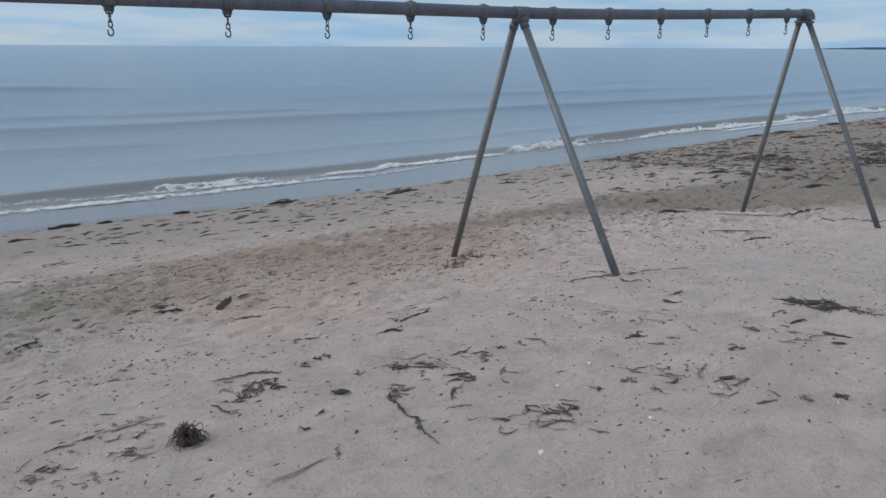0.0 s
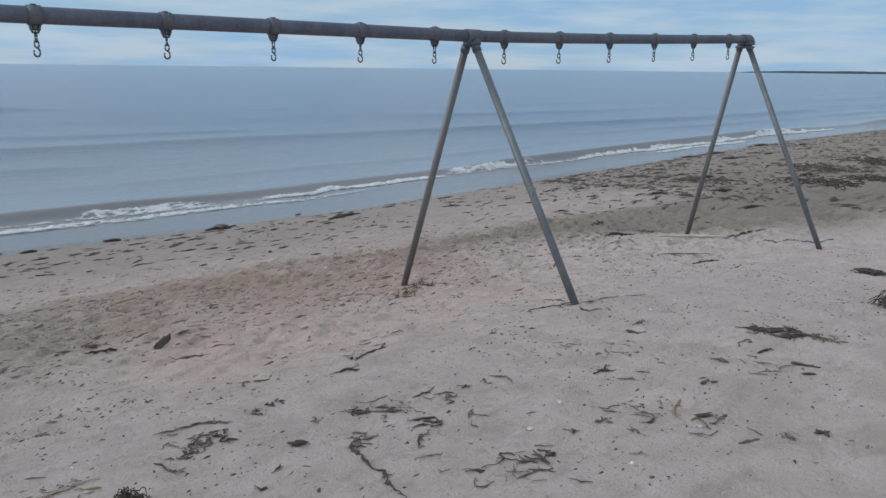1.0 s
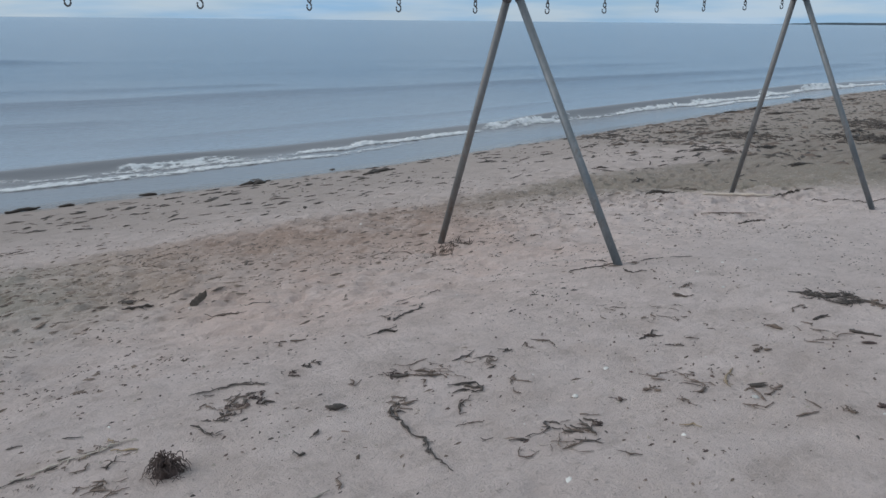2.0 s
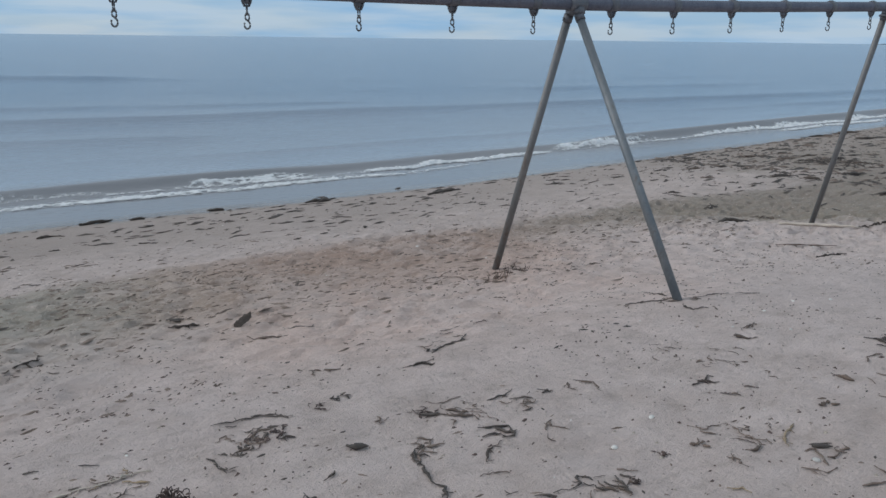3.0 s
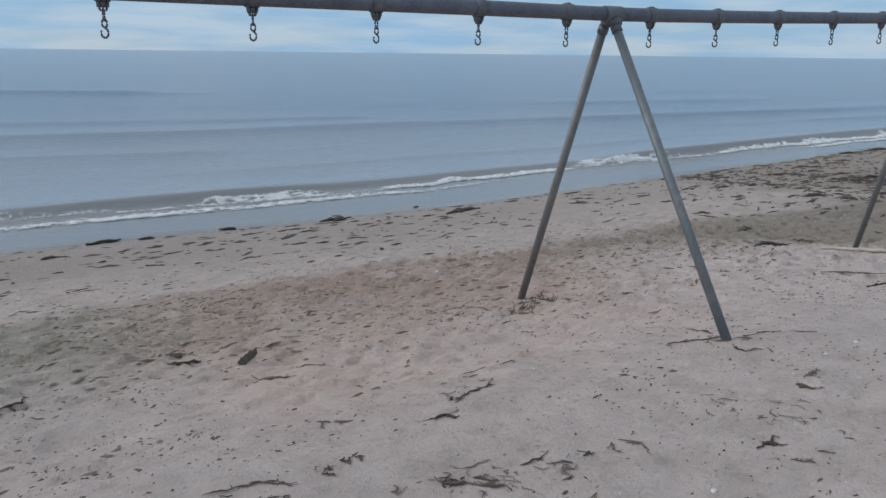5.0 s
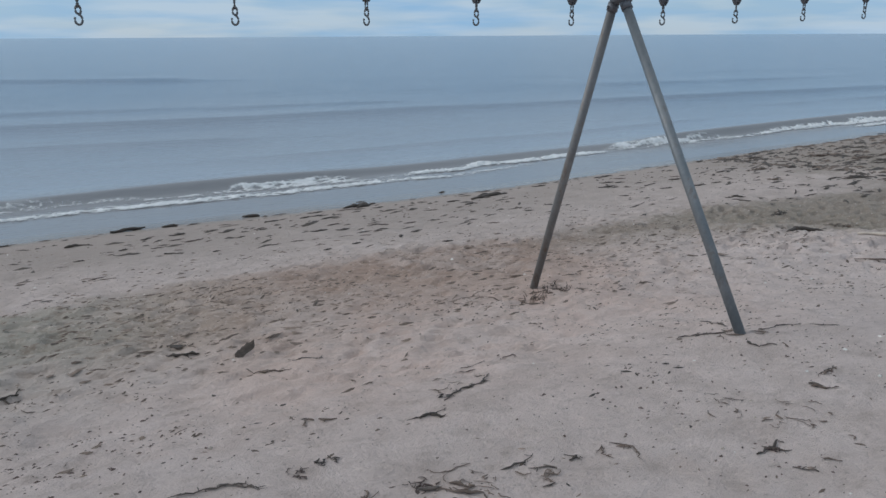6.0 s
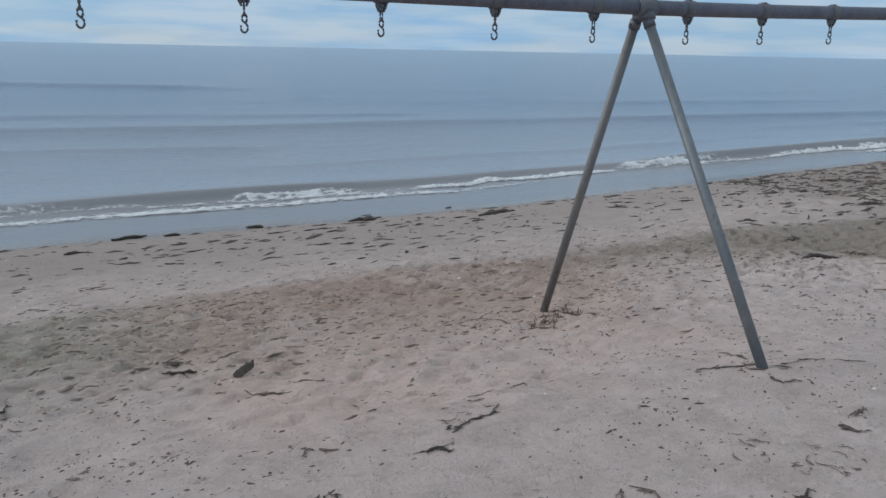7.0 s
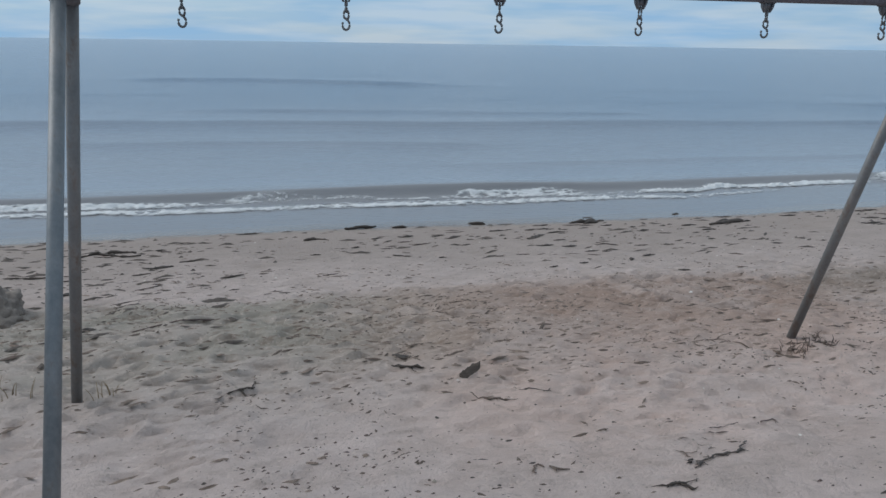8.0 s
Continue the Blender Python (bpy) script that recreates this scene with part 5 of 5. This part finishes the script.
for k, (x, y) in enumerate(((-1.03, -3.44), (-1.2, -3.37), (-1.76, -2.64), (-1.6, -2.67), (-0.99, -2.23), (-0.82, -2.75), (-2.03, -2.75))):
    litter(x, y, 0.025, 7, 420 + k, (WEED_DARK, WEED_BROWN)[k % 2], ("small dark crumb of weed", "small brown crumb of weed")[k % 2], 0.035, 0.005)


def shell(x, y, size, seed):
    """A domed bleached half shell, ribbed from the hinge."""
    bm = bmesh.new()
    z, a = gz(x, y), seed * 1.7
    rows = []
    for i in range(6):
        u = i / 5
        ring = []
        for j in range(12):
            b = j * math.tau / 12
            r = size * 0.5 * math.sin(u * math.pi / 2) * (1 + 0.06 * math.cos(j * math.pi))
            px, py = r * math.cos(b), r * 0.8 * math.sin(b)
            ring.append(bm.verts.new((x + px * math.cos(a) - py * math.sin(a), y + px * math.sin(a) + py * math.cos(a), z + size * 0.3 * math.cos(u * math.pi / 2) + 0.001)))
        rows.append(ring)
    for r, q in zip(rows, rows[1:]):
        for j in range(12):
            bm.faces.new((r[j], q[j], q[(j + 1) % 12], r[(j + 1) % 12]))
    return thing("shell", bm, SHELL, x, y, "bleached white half shell on sand", "shell", "white shells")


for k, (x, y) in enumerate(((-1.35, -3.04), (-1.87, -2.47), (0.25, -1.67), (0.06, -1.99), (-1.54, -2.37))):
    shell(x, y, 0.032 if k < 2 else 0.024, k + 1)


def flecks(name, count, place, size, mat, label, category, seed, flat=0.5, long=2.2, swing=0.7):
    """Very many small bits, joined into one."""
    r = np.random.RandomState(seed)
    xs, ys = place(r, count)
    n = len(xs)
    zs = ground_z(xs, ys)
    a = r.normal(0.1, swing, n)
    s = size * np.clip(np.exp(r.normal(0, 0.5, n)), 0.35, 2.2)
    ln = s * (1 + (long - 1) * r.rand(n) * 1.6)
    verts, faces = [], []
    shape = [(-1, 0, 0.1), (-0.3, -1, 0.0), (0.7, -0.8, 0.05), (1, 0.2, 0.1), (0.2, 1, 0.0), (-0.6, 0.7, 0.05), (0.05, 0, 1.0)]
    wob = r.uniform(0.6, 1.4, (n, 7))
    for k, (px, py, pz) in enumerate(shape):
        lx, ly = px * ln / 2 * wob[:, k], py * s / 2 * wob[:, k]
        verts.append(np.stack([xs + lx * np.cos(a) - ly * np.sin(a), ys + lx * np.sin(a) + ly * np.cos(a), zs + pz * s * flat - 0.15 * s * flat], 1))
    co = np.stack(verts, 1).reshape(-1, 3)
    base = np.arange(n)[:, None] * 7
    tri = np.concatenate([base + np.array([[k, (k + 1) % 6, 6]]) for k in range(6)])
    ob = sheet(name, co.tolist(), tri.tolist(), mat)
    return tagged(ob, label, category, kind="stuff")


def everywhere(r, count):
    x, y = r.uniform(-7, 9, count * 2), r.uniform(-4.2, 6.4, count * 2)
    keep = r.rand(count * 2) < 0.25 + 0.6 * lattice(x, y, 0.9, 71) * lattice(x, y, 0.3, 72) * 2
    return x[keep][:count], y[keep][:count]


def in_wrack(r, count):
    x, v = r.uniform(-9, 40, count * 3), r.uniform(1.2, 7.05, count * 3)
    y = v + (shore(x) - 7.45)
    right = step(3, 8, x) * step(1.6, 3.4, v)
    left = (1 - step(-4.6, -3.3, x)) * step(1.4, 2.6, v)
    w = np.maximum(np.maximum(step(3.9, 5.4, v) * 0.45, right * 0.6), left * 0.95) * (0.25 + lattice(x, y, 1.1, 61))
    keep = r.rand(count * 3) < w
    return x[keep][:count], y[keep][:count]


def speckled(r, count):
    x, y = r.uniform(-6.5, 5, count * 8), r.uniform(-3.6, 4.5, count * 8)
    u, v = x * 0.8 + y * 0.6, y * 0.8 - x * 0.6
    keep = r.rand(count * 8) < 0.8 * step(0.4, 0.75, lattice(u, v, 0.8, 74)) * step(0.3, 0.75, lattice(u + 0.3 * v, v, 0.22, 75)) + 0.06
    return x[keep][:count], y[keep][:count]


def churned(r, count):
    x, y = r.uniform(-7, 4, count * 3), r.uniform(-1.0, 4.4, count * 3)
    keep = r.rand(count * 3) < (0.3 + 0.9 * lattice(x, y, 0.8, 73)) * (0.12 + 0.88 * step(0.0, 1.2, y)) * (1 - 0.75 * step(2.6, 3.4, y))
    return x[keep][:count], y[keep][:count]


def drifted(r, count):
    """Crumbs that the wind has gathered in the drifts on the near slope."""
    left = r.rand(count * 4) < 0.6
    x = np.where(left, r.uniform(-4.4, -2.9, count * 4), r.uniform(-2.4, 0.8, count * 4))
    y = np.where(left, r.uniform(-2.3, 0.0, count * 4), r.uniform(-3.3, -1.1, count * 4))
    keep = r.rand(count * 4) < (0.15 + 0.85 * step(0.3, 0.8, lattice(x, y, 0.6, 76))) * (0.35 + 0.65 * step(0.3, 0.8, lattice(x, y, 0.16, 77)))
    return x[keep][:count], y[keep][:count]


def far_wrack(r, count):
    x, v = 9 + 61 * r.rand(count * 2) ** 1.5, r.uniform(-3.0, 7.0, count * 2)
    y = v + (shore(x) - 7.45)
    keep = r.rand(count * 2) < 0.3 + 0.7 * lattice(x, y, 2.5, 81) - 0.5 * (v < 1.5)
    return x[keep][:count], y[keep][:count]


flecks("weed_flecks", 6500, everywhere, 0.006, CRUMB, "tiny brown weed flecks strewn over the sand", "weed flecks", 1, 0.5, 3.0)
# the churned slivers are weed bits and also stand in for shaded hollows
flecks("weed_flecks", 1900, churned, 0.013, CRUMB, "thin brown slivers for weed bits and shaded sand hollows", "weed flecks", 2, 0.45, 4.0, 0.4)
flecks("weed_flecks", 1000, churned, 0.015, WEED_BROWN, "thin dark slivers for weed bits and shaded sand hollows", "weed flecks", 12, 0.45, 4.5, 0.35)
flecks("weed_flecks", 3600, speckled, 0.008, WEED_BROWN, "clustered brown weed specks on the sand", "weed flecks", 9, 0.5, 2.6)
flecks("weed_flecks", 1300, speckled, 0.009, KELP, "small dark weed crumbs strewn over the sand", "weed flecks", 7, 0.45, 2.6)
flecks("weed_flecks", 620, drifted, 0.008, WEED_DARK, "dark reddish weed crumbs gathered in loose drifts", "weed flecks", 13, 0.6, 1.9)
flecks("weed_flecks", 3100, in_wrack, 0.024, KELP, "small dark weed bits along the wrack line", "weed flecks", 3, 0.5, 5.0, 0.35)
flecks("seaweed_litter", 2400, far_wrack, 0.05, KELP, "dark seaweed litter far along the beach", "seaweed", 4, 0.4, 4.0)
flecks("seaweed_litter", 2400, far_wrack, 0.055, WEED_BROWN, "brown seaweed litter far along the beach", "seaweed", 8, 0.4, 3.5)
flecks("shell_bits", 300, everywhere, 0.011, SHELL, "white shell chips strewn over the sand", "shell chips", 5, 0.5, 1.4)
flecks("pebbles", 1400, everywhere, 0.008, DRIFT, "small pale pebbles strewn over the sand", "pebbles", 6, 0.7, 1.3)


def far_headland():
    """The low wooded shore across the bay, a solid ridge."""
    xs = np.linspace(0, 1, 160)
    verts, faces = [], []
    for k, u in enumerate(xs):
        a = radians(60.3 + 63 * u)
        tall = 7.5 * step(0, 0.05, u) * (0.55 + 0.5 * lattice(np.array([u * 40]), np.array([0.0]), 1.0, 91)[0] + 0.3 * lattice(np.array([u * 140]), np.array([0.0]), 1.0, 92)[0]) + 14 * step(0.2, 0.9, u)
        for d, h in ((3000, -1), (3040, float(tall)), (3300, float(tall)), (3340, -1)):
            verts.append((math.sin(a) * d, math.cos(a) * d, h))
    for k in range(len(xs) - 1):
        for j in range(3):
            p = k * 4 + j
            faces.append((p, p + 4, p + 5, p + 1))
    ob = sheet("backdrop", verts, faces, LAND)
    return tagged(ob, "thin dark wooded shore across the bay", "far shore", kind="structure")


far_headland()
